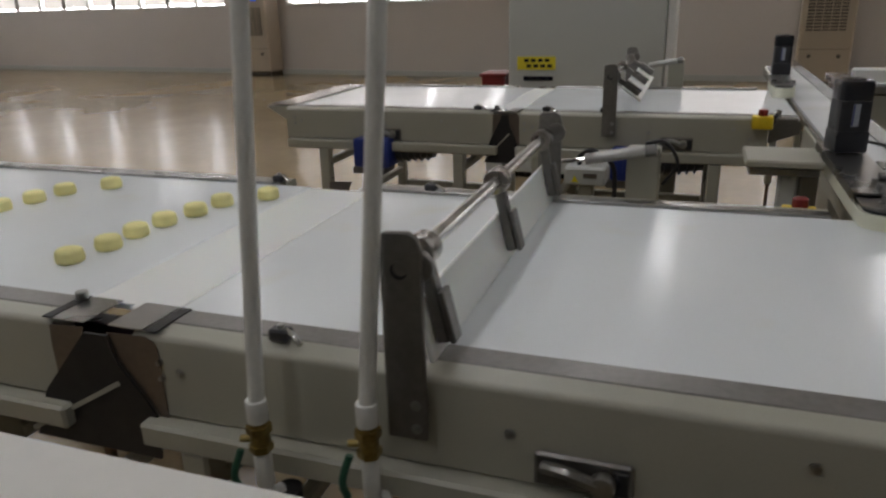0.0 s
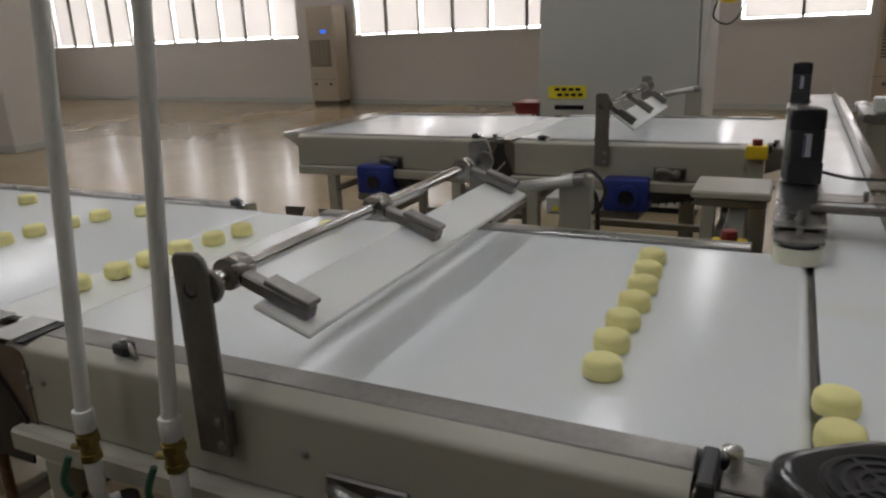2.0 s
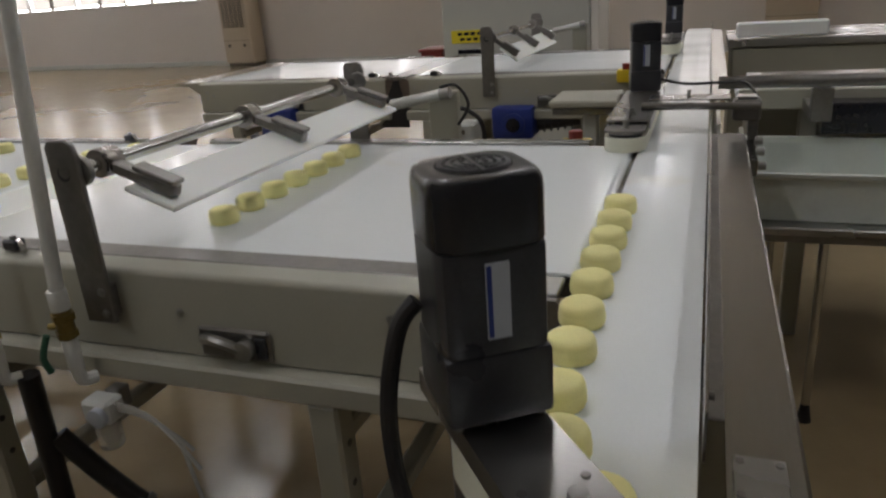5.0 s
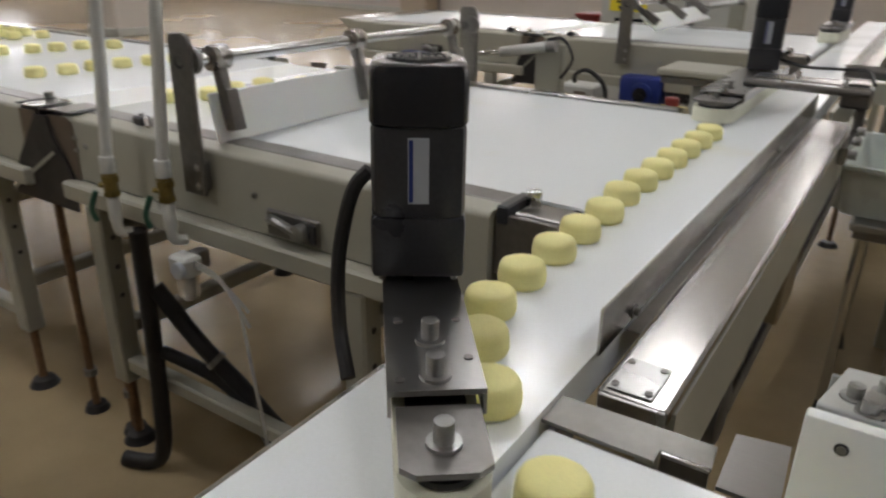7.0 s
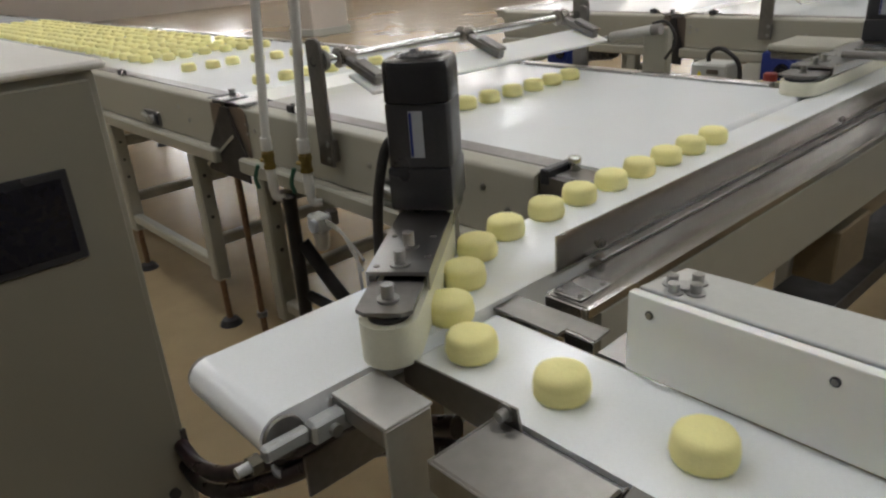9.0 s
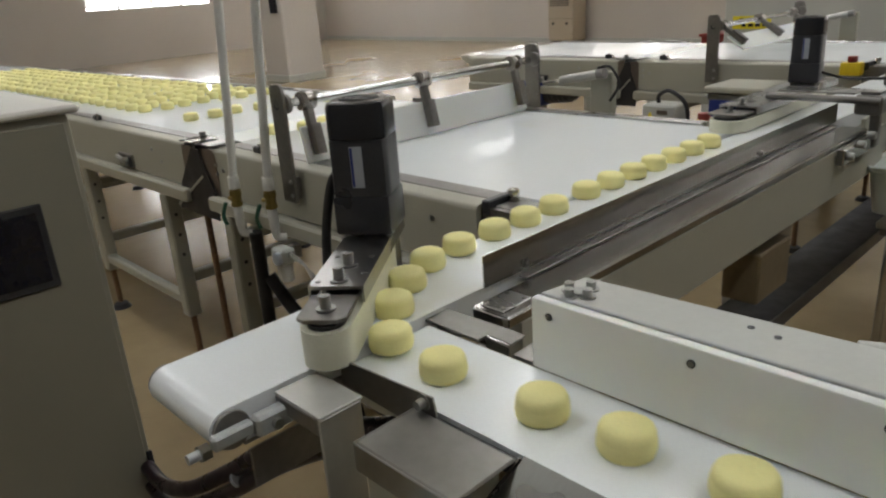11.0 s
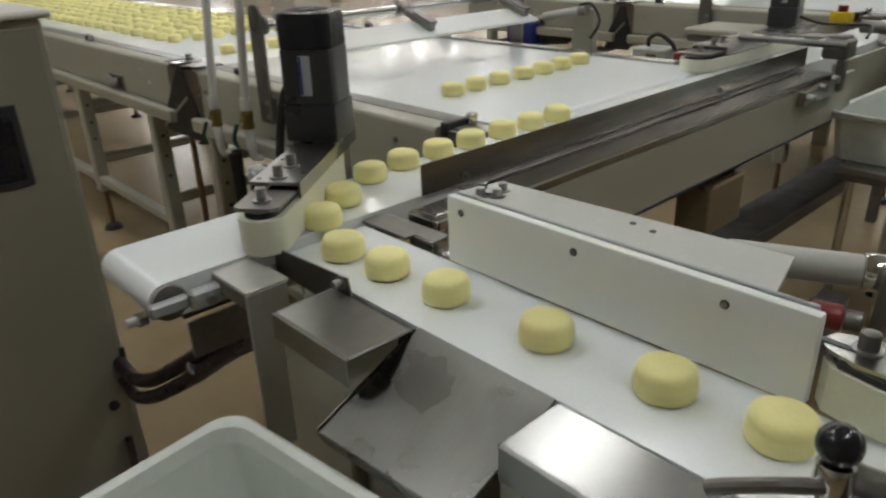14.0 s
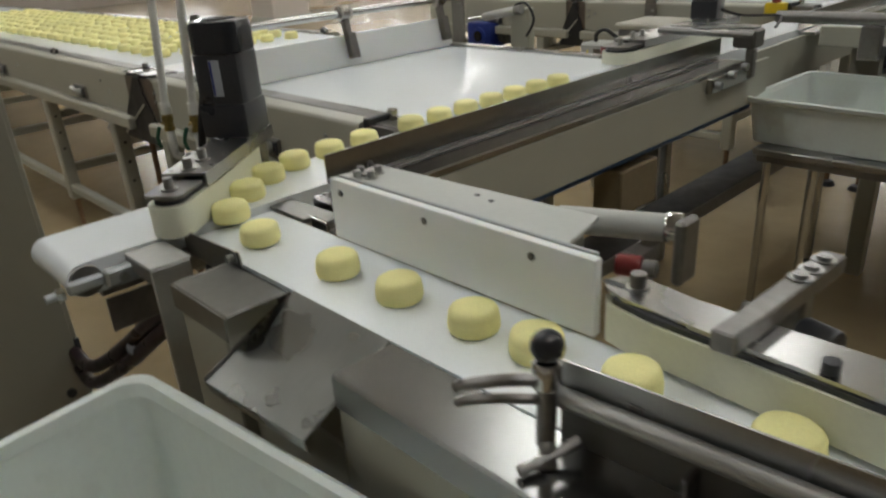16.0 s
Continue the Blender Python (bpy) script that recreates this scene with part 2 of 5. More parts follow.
def tube(pts, r, seg=10, steps=6, bm=None):
    own = bmesh.new()
    p = [Vector(q) for q in pts]
    line = []
    for i in range(len(p) - 1):
        a, b, c, d = p[max(i - 1, 0)], p[i], p[i + 1], p[min(i + 2, len(p) - 1)]
        for s in range(steps):
            u = s / steps
            line.append(0.5 * ((2 * b) + (c - a) * u + (2 * a - 5 * b + 4 * c - d) * u * u + (3 * b - a - 3 * c + d) * u ** 3))
    line.append(p[-1])
    rings = []
    up = Vector((0.3, 0.2, 1)).normalized()
    for i, q in enumerate(line):
        t = (line[min(i + 1, len(line) - 1)] - line[max(i - 1, 0)]).normalized()
        side = t.cross(up).normalized()
        up = side.cross(t).normalized()
        rings.append([own.verts.new(q + r * (math.cos(6.28318 * k / seg) * side + math.sin(6.28318 * k / seg) * up)) for k in range(seg)])
    for a, b in zip(rings, rings[1:]):
        for k in range(seg):
            own.faces.new((a[k], a[(k + 1) % seg], b[(k + 1) % seg], b[k]))
    own.faces.new(rings[0][::-1])
    own.faces.new(rings[-1])
    return merge(bm, own)


def bolt(x, y, z, axis="z", r=0.006, h=0.006, sign=1):
    """A socket-head screw on a washer, standing out along an axis."""
    d = {"x": Vector((1, 0, 0)), "y": Vector((0, 1, 0)), "z": Vector((0, 0, 1))}[axis] * sign
    p = Vector((x, y, z))
    bm = cyl(p, p + d * 0.0015, r * 1.7, 14)
    cyl(p + d * 0.001, p + d * h, r, 12, bm=bm)
    return cyl(p + d * h, p + d * (h + 0.0004), r * 0.5, 6, bm=bm)


def rail_profile(x0, x1, prof, bm=None):
    """A profile of (y, z) run along x."""
    return slab([(x0, y, z) for y, z in prof], (x1 - x0, 0, 0), bm=bm)


def band(x0, x1, y0, y1, z, r=0.022, along="x", thick=None):
    """A flat endless belt: top and bottom runs round two end rolls."""
    prof = []
    a0, a1 = (x0, x1) if along == "x" else (y0, y1)
    for k in range(9):
        a = -math.pi / 2 + math.pi * k / 8
        prof.append((a1 - r + r * math.cos(a), z - r + r * math.sin(a)))
    for k in range(9):
        a = math.pi / 2 + math.pi * k / 8
        prof.append((a0 + r + r * math.cos(a), z - r + r * math.sin(a)))
    if along == "x":
        return slab([(u, y0, w) for u, w in prof], (0, y1 - y0, 0))
    return slab([(x0, u, w) for u, w in prof], (x1 - x0, 0, 0))


# ---- the hall ----
WALL_TURN = Matrix.Translation((0, 12.15, 0)) @ Matrix.Rotation(radians(-5.0), 4, "Z")


def on_wall(ob):
    ob.matrix_world = WALL_TURN @ ob.matrix_world
    return ob


def hall():
    structure("floor", box(-20.4, 12, -9, 17, -0.12, 0.0, 0), M_FLOOR, "glossy tan epoxy factory floor reflecting the windows", "floor")
    structure("ceiling", box(-20.4, 12, -9, 17, 4.6, 4.75, 0), M_CEIL, "plain white ceiling panels", "ceiling")
    structure("wall_east", box(12, 12.2, -9, 17, 0, 4.6, 0), M_WALL, "plain white painted wall", "wall")
    structure("wall_south", box(-20.4, 12, -9.2, -9, 0, 4.6, 0), M_WALL, "plain white painted wall", "wall")
    sill, top = 1.43, 3.3
    bm = box(-20.2, -20, -9, 17, 0, sill, 0)
    box(-20.2, -20, -9, 17, top, 4.6, 0, bm=bm)
    for y0, y1 in ((-9, 6.2), (9.8, 17)):
        box(-20.2, -20, y0, y1, sill, top, 0, bm=bm)
    structure("wall_west", bm, M_WALL, "white painted end wall with window bands", "wall")
    structure("backdrop_west", box(-21.3, -21.25, -9, 17, 0.6, 4.2, 0), M_DAY, "bright daylight outside the end windows", "backdrop")
    for i, (a, b) in enumerate(((6.2, 9.8),)):
        w = structure("window_%d" % (i + 5), box(-20.22, -19.97, a, b, sill - 0.05, sill + 0.004, 0.006), M_FRAME, "end wall window band with partly drawn blinds", "window")
        n = round((b - a) / 0.82)
        for k in range(n + 1):
            y = a + k * (b - a) / n
            part("mullion", box(-20.10, -20.02, y - 0.022, y + 0.022, sill, top, 0.004), M_MULLION if k % 2 else M_FRAME, w)
        for k in range(0, n, 2):
            part("blind", box(-20.13, -20.124, a + (k + 0.05) * (b - a) / n, a + (k + 0.85) * (b - a) / n, sill + 0.06, top, 0), M_BLIND, w)
    groups = ((-21.0, -10.2), (-8.6, -1.4), (-0.85, 1.0), (2.25, 8.0))
    bm = box(-26, 14, 0, 0.24, 0, sill, 0)
    box(-26, 14, 0, 0.24, top, 4.6, 0, bm=bm)
    edges = [-26] + [e for g in groups for e in g] + [14]
    for a, b in zip(edges[::2], edges[1::2]):
        box(a, b, 0, 0.24, sill, top, 0, bm=bm)
    on_wall(structure("wall_north", bm, M_WALL, "white painted wall below a long band of windows", "wall"))
    on_wall(structure("baseboard", box(-26, 14, -0.025, -0.002, 0, 0.10, 0.004), M_GREY, "grey skirting along the window wall", "baseboard"))
    on_wall(structure("backdrop", box(-26, 14, 1.2, 1.25, 0.6, 4.2, 0), M_DAY, "bright daylight outside the windows", "backdrop"))
    for i, (a, b) in enumerate(groups):
        w = structure("window_%d" % (i + 1), box(a, b, -0.03, 0.26, sill - 0.05, sill + 0.004, 0.006), M_FRAME, "long window band with drawn grey blinds and bright gaps", "window")
        n = max(1, round((b - a) / 0.82))
        step = (b - a) / n
        for k in range(n + 1):
            x = a + k * step
            part("mullion", box(x - 0.022, x + 0.022, 0.02, 0.10, sill, top, 0.004), M_MULLION if k % 2 else M_FRAME, w)
        for k in range(n):
            x0 = a + k * step + (0.062 if k % 2 == 0 else 0.004)
            x1 = a + (k + 1) * step - (0.062 if k % 2 else 0.004)
            part("blind", box(x0, x1, 0.12, 0.126, sill + 0.022 + 0.014 * (k % 3), top, 0), M_BLIND, w)
        on_wall(w)


def ceiling_lamp(x, y):
    t = thing("ceiling_light", (x, y, 4.5), "unseen long white louvred ceiling light with a glowing diffuser, some only added as fill", "ceiling light", "ceiling lights of the hall")
    part("housing", box(x - 0.16, x + 0.16, y - 0.62, y + 0.62, 4.53, 4.598, 0.01), M_FRAME, t)
    part("diffuser", box(x - 0.14, x + 0.14, y - 0.60, y + 0.60, 4.515, 4.529, 0.003), M_TUBE, t)
    for v in (-0.2, 0.2):
        part("louvre", box(x - 0.15, x + 0.15, y + v - 0.035, y + v + 0.035, 4.46, 4.498, 0.002), M_FRAME, t)
    area_lamp((x, y, 4.50), 0.28, 1.2, LAMP_W, (0.985, 0.99, 0.985))


hall()
for ly, shift in ((-0.6, -0.2), (2.9, -0.2), (5.2, 0.6)):
    for lx in (-9.5, -5.5, -1.5, 2.5):
        ceiling_lamp(lx + shift, ly)
# First four are unseen fill lamps, added to brighten front faces and far wall.
for lx, ly in ((-5.7, -3.6), (-1.7, -3.6), (-14.5, 10.6), (-9.5, 10.6), (-0.5, 11.2), (3.5, 11.2)):
    ceiling_lamp(lx, ly)


def air_conditioner(x):
    t = thing("air_conditioner", (0, 0, 0), "tall ivory cabinet air conditioner with a grille standing by the wall", "air conditioner", "air conditioners by the wall")
    part("cabinet", box(x - 0.37, x + 0.37, -0.52, -0.06, 0.08, 2.05, 0.025), M_AC, t)
    part("base", box(x - 0.34, x + 0.34, -0.48, -0.08, 0.0, 0.078, 0.01), M_GRILLE, t)
    part("grille", box(x - 0.29, x + 0.25, -0.528, -0.522, 0.82, 1.36, 0.002), M_GRILLE, t)
    for k in range(11):
        z = 0.845 + k * 0.047
        part("slat", box(x - 0.29, x + 0.25, -0.545, -0.529, z, z + 0.018, 0.002), M_AC, t)
    for k in range(4):
        u = x - 0.19 + k * 0.113
        part("rib", box(u - 0.007, u + 0.007, -0.550, -0.546, 0.82, 1.36, 0.001), M_AC, t)
    part("display", box(x + 0.02, x + 0.16, -0.530, -0.522, 1.50, 1.57, 0.003), M_LCD, t, "lit blue display")
    part("panel_seam", box(x - 0.36, x + 0.36, -0.524, -0.5205, 0.55, 0.556, 0), M_GRILLE, t)
    for u in (-0.2, 0.2):
        part("knob", cyl((x + u, -0.52, 0.45), (x + u, -0.55, 0.45), 0.03), M_GRILLE, t)
    t.matrix_world = WALL_TURN
    return t


air_conditioner(-9.12)
air_conditioner(1.47)


def pillar(x, y, w, h=4.6):
    t = thing("pillar", (x, y, 0), "white painted square hall pillar", "pillar")
    part("shaft", box(x - w, x + w, y - w, y + w, 0, h, 0.02), M_WALL, t)
    part("foot_board", box(x - w - 0.02, x + w + 0.02, y - w - 0.02, y + w + 0.02, 0, 0.12, 0.01), M_GREY, t)
    part("switch_box", box(x + 0.1, x + 0.28, y - w - 0.05, y - w - 0.002, 1.15, 1.45, 0.008), M_DARK, t)


pillar(-10.35, 6.2, 0.37)


def grey_cabinet():
    t = thing("grey_cabinet", (-1.18, 5.1, 0), "tall grey sheet-metal cabinet with a yellow warning sign", "cabinet")
    part("front", box(-1.79, -0.60, 4.80, 5.4, 0.05, 2.7, 0.012), M_GREY, t)
    part("side_post", box(-0.595, -0.53, 4.82, 5.4, 0.05, 2.7, 0.01), M_FRAME, t)
    part("plinth", box(-1.75, -0.55, 4.84, 5.36, 0.0, 0.048, 0.004), M_DARK, t)
    s = part("warning_sign", box(-1.715, -1.41, 4.792, 4.798, 0.885, 0.985, 0.001), M_SIGN, t, "yellow warning sign with black writing")
    for r in range(2):
        for k in range(4):
            u = -1.66 + k * 0.055 + 0.02 * r
            part("writing_bar", box(u, u + 0.038, 4.789, 4.7915, 0.945 - 0.042 * r, 0.968 - 0.042 * r, 0), M_DARK, s)
    part("slot", box(-1.665, -1.43, 4.790, 4.798, 0.80, 0.835, 0.002), M_DARK, t)


grey_cabinet()


def balancer():
    t = thing("spring_balancer", (-0.42, 4.9, 1.60), "orange-yellow spring balancer hanging beside a cabinet", "tool balancer")
    part("drum", cyl((-0.42, 4.84, 1.66), (-0.42, 4.96, 1.66), 0.12, 28, bev=0.02), M_YELLOW, t)
    part("hub", cyl((-0.46, 4.815, 1.67), (-0.46, 4.84, 1.67), 0.055, 20, bev=0.006), M_BLUE, t, "dark violet hub")
    part("cable", tube([(-0.50, 4.88, 1.56), (-0.52, 4.88, 1.45), (-0.42, 4.88, 1.40), (-0.33, 4.88, 1.5), (-0.31, 4.88, 1.7)], 0.006), M_RUBBER, t)
    part("hanger", box(-0.528, -0.40, 4.88, 4.92, 1.775, 1.80, 0.003), M_DULL, t)


balancer()


def red_crate():
    t = thing("red_crate", (-2.05, 5.1, 0), "red plastic crate stacked on a grey stand", "crate")
    part("crate", box(-2.06, -1.86, 4.95, 5.25, 0.66, 0.83, 0.012), M_RED, t)
    part("rim", box(-2.075, -1.845, 4.935, 5.265, 0.812, 0.838, 0.006), M_RED, t)
    part("stand", box(-2.04, -1.88, 4.98, 5.22, 0.0, 0.658, 0.01), M_GREY, t)


red_crate()


# ---- wide conveyors ----
def foot(x, y, z_top, parent, r=0.012):
    leg = part("screw_foot", cyl((x, y, 0.03), (x, y, z_top), r, 12), M_RUST, parent)
    part("foot_pad", cyl((x, y, 0.0), (x, y, 0.022), 0.045, 20, 0.032), M_RUBBER, leg, "black rubber foot")
    return leg


def latch(x, y, z, parent):
    bm = box(x - 0.07, x + 0.07, y - 0.010, y, z - 0.028, z + 0.028, 0.004)
    l = part("latch", bm, M_DULL, parent, "dark steel latch plate with a lever")
    part("lever", tube([(x - 0.055, y - 0.016, z + 0.01), (x - 0.02, y - 0.03, z + 0.016), (x + 0.02, y - 0.024, z + 0.0)], 0.010, 8), M_BOLT, l)
    part("cam", cyl((x + 0.03, y - 0.032, z), (x + 0.03, y - 0.010, z), 0.018, 14, bev=0.003), M_BOLT, l)
    part("socket", box(x + 0.045, x + 0.066, y - 0.016, y - 0.010, z - 0.02, z + 0.02, 0.002), M_BLACK, l)


def wide_conveyor(x0, x1, dy, label, legs, latches=(), near_end=True, taper=False, group="wide belt conveyors", far_posts=()):
    """A white belt between beige channels; its near belt edge is at y = dy + 0.035."""
    t = thing("belt_conveyor", ((x0 + x1) / 2, dy + 0.45, 0), label, "conveyor", group)
    ya, yb = dy + 0.035, dy + 0.915
    part("belt", band(x0 + 0.004, x1, ya + 0.002, yb - 0.002, 0.912, 0.020), M_BELT, t, "smooth white belt")
    part("edge_strip", box(x0 + 0.02, x1 - (0.13 if near_end else 0.02), dy - 0.021, ya - 0.002, 0.895, 0.9165, 0.002), M_DULL, t, "dull steel strip beside the belt")
    part("edge_strip", box(x0 + 0.02, x1 - 0.12, yb + 0.002, yb + 0.04, 0.895, 0.920, 0.002), M_STEEL, t, "brushed steel strip beside the belt")
    e = x1 - 0.13 if near_end else x1
    r = 0.012
    prof = [(dy - 0.0225, 0.9150)]
    for k in range(5):
        a = math.pi / 2 + k * math.pi / 8
        prof.append((dy - 0.054 + r * math.cos(a), 0.898 + r * math.sin(a)))
    prof += [(dy - 0.066, 0.757), (dy - 0.062, 0.7535), (dy - 0.0225, 0.7535)]
    part("side_panel", rail_profile(x0, e, prof), M_PANEL, t, "beige powder-coated channel")
    prof2 = [(2 * (dy + 0.475) - y, z) for y, z in prof]
    part("side_panel", rail_profile(x0, x1 - 0.12, prof2), M_PANEL, t, "beige powder-coated channel")
    part("lower_beam", box(x0 + 0.01, e + 0.02, dy - 0.10, dy - 0.030, 0.705, 0.752, 0.006), M_PANEL, t)
    part("lower_beam", box(x0 + 0.01, e + 0.02, dy + 0.96, dy + 1.02, 0.705, 0.752, 0.006), M_PANEL, t)
    part("bed", box(x0 + 0.05, x1 - 0.06, ya + 0.01, yb - 0.01, 0.842, 0.868, 0.002), M_DULL, t)
    for u in (x0 + 0.3, (x0 + x1) / 2, x1 - 0.4):
        part("cross_beam", box(u - 0.025, u + 0.025, dy - 0.022, dy + 0.972, 0.755, 0.796, 0.004), M_PANEL, t)
    if near_end:
        part("end_bracket", slab([(e + 0.004, dy - 0.050, 0.80), (x1 - 0.005, dy - 0.050, 0.845), (x1 + 0.0, dy - 0.050, 0.885), (x1 - 0.02, dy - 0.050, 0.905), (e + 0.004, dy - 0.050, 0.905)], (0, 0.012, 0)), M_DULL, t, "dull steel end bracket")
        part("end_cover", box(e + 0.03, x1 - 0.02, dy - 0.036, ya - 0.004, 0.897, 0.909, 0.002), M_STEEL, t)
        part("tension_block", box(e + 0.006, e + 0.026, dy - 0.055, ya - 0.003, 0.890, 0.922, 0.003), M_BLACK, t)
        part("tension_screw", cyl((e + 0.040, dy + 0.012, 0.905), (e + 0.040, dy + 0.012, 0.936), 0.013, 14, bev=0.003), M_CHROME, t)
        part("end_bracket", box(x1 - 0.115, x1 - 0.01, yb + 0.004, yb + 0.016, 0.80, 0.90, 0.003), M_DULL, t)
        part("end_roll", cyl((x1 - 0.022, ya, 0.89), (x1 - 0.022, yb, 0.89), 0.0185, 18), M_CHROME, t)
    for (u, w) in [(x0 + 0.05, 0.86), (x0 + 0.05, 0.83), (x1 - 0.27, 0.86), (x1 - 0.20, 0.82), ((x0 + x1) / 2, 0.835), (x0 + 0.09, 0.845)]:
        part("screw", bolt(u, dy - 0.066, w, "y", 0.005, 0.005, -1), M_BOLT, t)
    for u in latches:
        latch(u, dy - 0.066, 0.790, t)
    for u in legs:
        for w in (dy - 0.065, dy + 0.99):
            lg = part("leg", box(u - 0.028, u + 0.028, w - 0.028, w + 0.028, 0.20, 0.704, 0.006), M_PANEL, t)
            for z in (0.62, 0.54, 0.46):
                part("bolt_hole", cyl((u + 0.0285, w, z), (u + 0.0295, w, z), 0.007, 10), M_BLACK, lg)
            foot(u, w, 0.21, t)
        part("brace", box(u - 0.02, u + 0.02, dy - 0.036, dy + 0.961, 0.335, 0.375, 0.005), M_PANEL, t)
        part("brace", box(u - 0.02, u + 0.02, dy - 0.036, dy + 0.961, 0.605, 0.640, 0.005), M_PANEL, t)
    if len(legs) > 1:
        for w in (dy - 0.065, dy + 0.99):
            part("stretcher", box(min(legs) + 0.03, max(legs) - 0.03, w - 0.02, w + 0.02, 0.24, 0.28, 0.005), M_PANEL, t)
    if taper:
        part("infeed_plate", slab([(x0 - 0.16, ya - 0.03, 0.905), (x0 + 0.0, ya - 0.03, 0.912), (x0 + 0.0, ya - 0.03, 0.81)], (0, 0.93, 0)), M_PANEL, t)
        part("infeed_lip", box(x0 - 0.15, x0 - 0.002, ya - 0.03, ya + 0.90, 0.9135, 0.916, 0.0), M_STEELY, t)
    return t


LINE2 = 2.50
wide_conveyor(-1.24, 0.100, 0.0, "wide white belt conveyor with beige side channels feeding a narrow belt", (-1.13, -0.30), (-0.462,))
wide_conveyor(-4.20, -1.42, 0.0, "wide white belt conveyor carrying rows of yellow cakes", (-3.6, -2.45, -1.62), (-1.95, -3.1), near_end=False)
wide_conveyor(-8.60, -4.24, 0.0, "wide white belt conveyor densely covered with yellow cakes", (-8.1, -6.4, -4.8), (), near_end=False)
wide_conveyor(-1.17, 0.085, LINE2, "empty wide white belt conveyor with beige side channels", (-1.05, -0.25), (-0.42,))
wide_conveyor(-2.42, -1.27, LINE2, "empty wide white belt conveyor with a tapered infeed edge", (-2.2, -1.45), (-1.83,), near_end=False, taper=True)


def transfer_gap(x0, x1, dy):
    t = thing("transfer_bridge", ((x0 + x1) / 2, dy + 0.45, 0.85), "dark open transfer between two belts with steel end brackets", "transfer bridge")
    w = (x1 - x0) / 0.18
    part("nose_strip", box(x0 - 0.010, x1 + 0.010, dy + 0.038, dy + 0.912, 0.896, 0.909, 0.002), M_PE, t)
    left = [(0.0, 0.860), (0.004, 0.905), (0.082, 0.908), (0.060, 0.860), (0.006, 0.770), (0.0, 0.790)]
    right = [(0.134, 0.905), (0.216, 0.908), (0.232, 0.900), (0.238, 0.886), (0.238, 0.735), (0.226, 0.742), (0.192, 0.792), (0.146, 0.850)]
    for shape in (left, right):
        for y0, y1 in ((dy - 0.0690, dy - 0.0675), (dy + 1.0175, dy + 1.019)):
            part("bracket_plate", slab([(x0 - 0.006 + u * w, y0, z) for u, z in shape], (0, 0.0015, 0)), M_BROWN, t, "brownish steel end bracket")
    part("cover_plate", box(x0 + 0.004, x0 + 0.076 * w, dy - 0.066, dy + 0.033, 0.9150, 0.9175, 0.0005), M_STEEL, t)
    part("cover_plate", box(x0 + 0.130 * w, x0 + 0.205 * w, dy - 0.066, dy + 0.033, 0.9170, 0.9195, 0.0005), M_STEEL, t)
    part("cover_corner", box(x0 + 0.110 * w, x0 + 0.135 * w, dy + 0.010, dy + 0.030, 0.9100, 0.9168, 0.002), M_PE, t)
    for a, b in ((x0 - 0.018, x0 + 0.003), (x0 + 0.208 * w, x0 + 0.232 * w)):
        part("rubber_strip", box(a, b, dy - 0.0662, dy + 0.033, 0.9155, 0.9185, 0.0005), M_RUBBER, t)
    # added dark box that supplies the shade inside the open transfer
    part("dark_guard", box(x0 + 0.001, x1 - 0.001, dy - 0.020, dy + 0.02, 0.70, 0.893, 0.002), M_HOSE, t, "dark brown filler added to darken the opening")
    # black sheet shaped like the gap, with its shade put into the colour
    wedge = [(0.082, 0.902), (0.132, 0.902), (0.145, 0.850), (0.191, 0.790), (0.212, 0.752), (0.205, 0.665), (-0.085, 0.665), (-0.037, 0.769)]
    part("wedge_guard", slab([(x0 + u * w, dy - 0.076, z) for u, z in wedge], (0, 0.005, 0)), M_RUBBER, t, "near-black wedge sheet standing in for the shaded gap")
    part("tie_bar", slab([(x0 - 0.090 * w, dy - 0.080, 0.683), (x0 - 0.086 * w, dy - 0.080, 0.675), (x0 + 0.145 * w, dy - 0.080, 0.808), (x0 + 0.141 * w, dy - 0.080, 0.816)], (0, 0.003, 0)), M_PANEL, t, "pale slanting tie bar")
    part("drive_roll", cyl((x0 + 0.06, dy + 0.03, 0.80), (x0 + 0.06, dy + 0.94, 0.80), 0.035, 20), M_RUBBER, t)
    part("screw", cyl((x0 - 0.006, dy + 0.018, 0.9186), (x0 - 0.006, dy + 0.018, 0.934), 0.012, 12, bev=0.002), M_BOLT, t)


transfer_gap(-1.42, -1.24, 0.0)
transfer_gap(-1.27, -1.17, LINE2)


def edge_clip(x, y):
    t = thing("rail_clip", (x, y, 0.9165), "small black clip with a chrome lever on the rail", "clip", "rail clips")
    part("block", box(x - 0.018, x + 0.018, y - 0.014, y + 0.012, 0.9168, 0.938, 0.004), M_BLACK, t)
    part("lever", tube([(x + 0.012, y, 0.934), (x + 0.032, y - 0.012, 0.930), (x + 0.046, y - 0.018, 0.921)], 0.005, 8), M_CHROME, t)
    part("screw", cyl((x, y, 0.938), (x, y, 0.944), 0.006, 10), M_BOLT, t)


for cx, cy in ((-0.965, -0.028), (-2.3, -0.028), (-1.55, 0.935), (-1.05, 0.935), (-0.75, LINE2 - 0.028), (-1.36, LINE2 - 0.028), (-1.02, LINE2 - 0.028)):
    edge_clip(cx, cy)


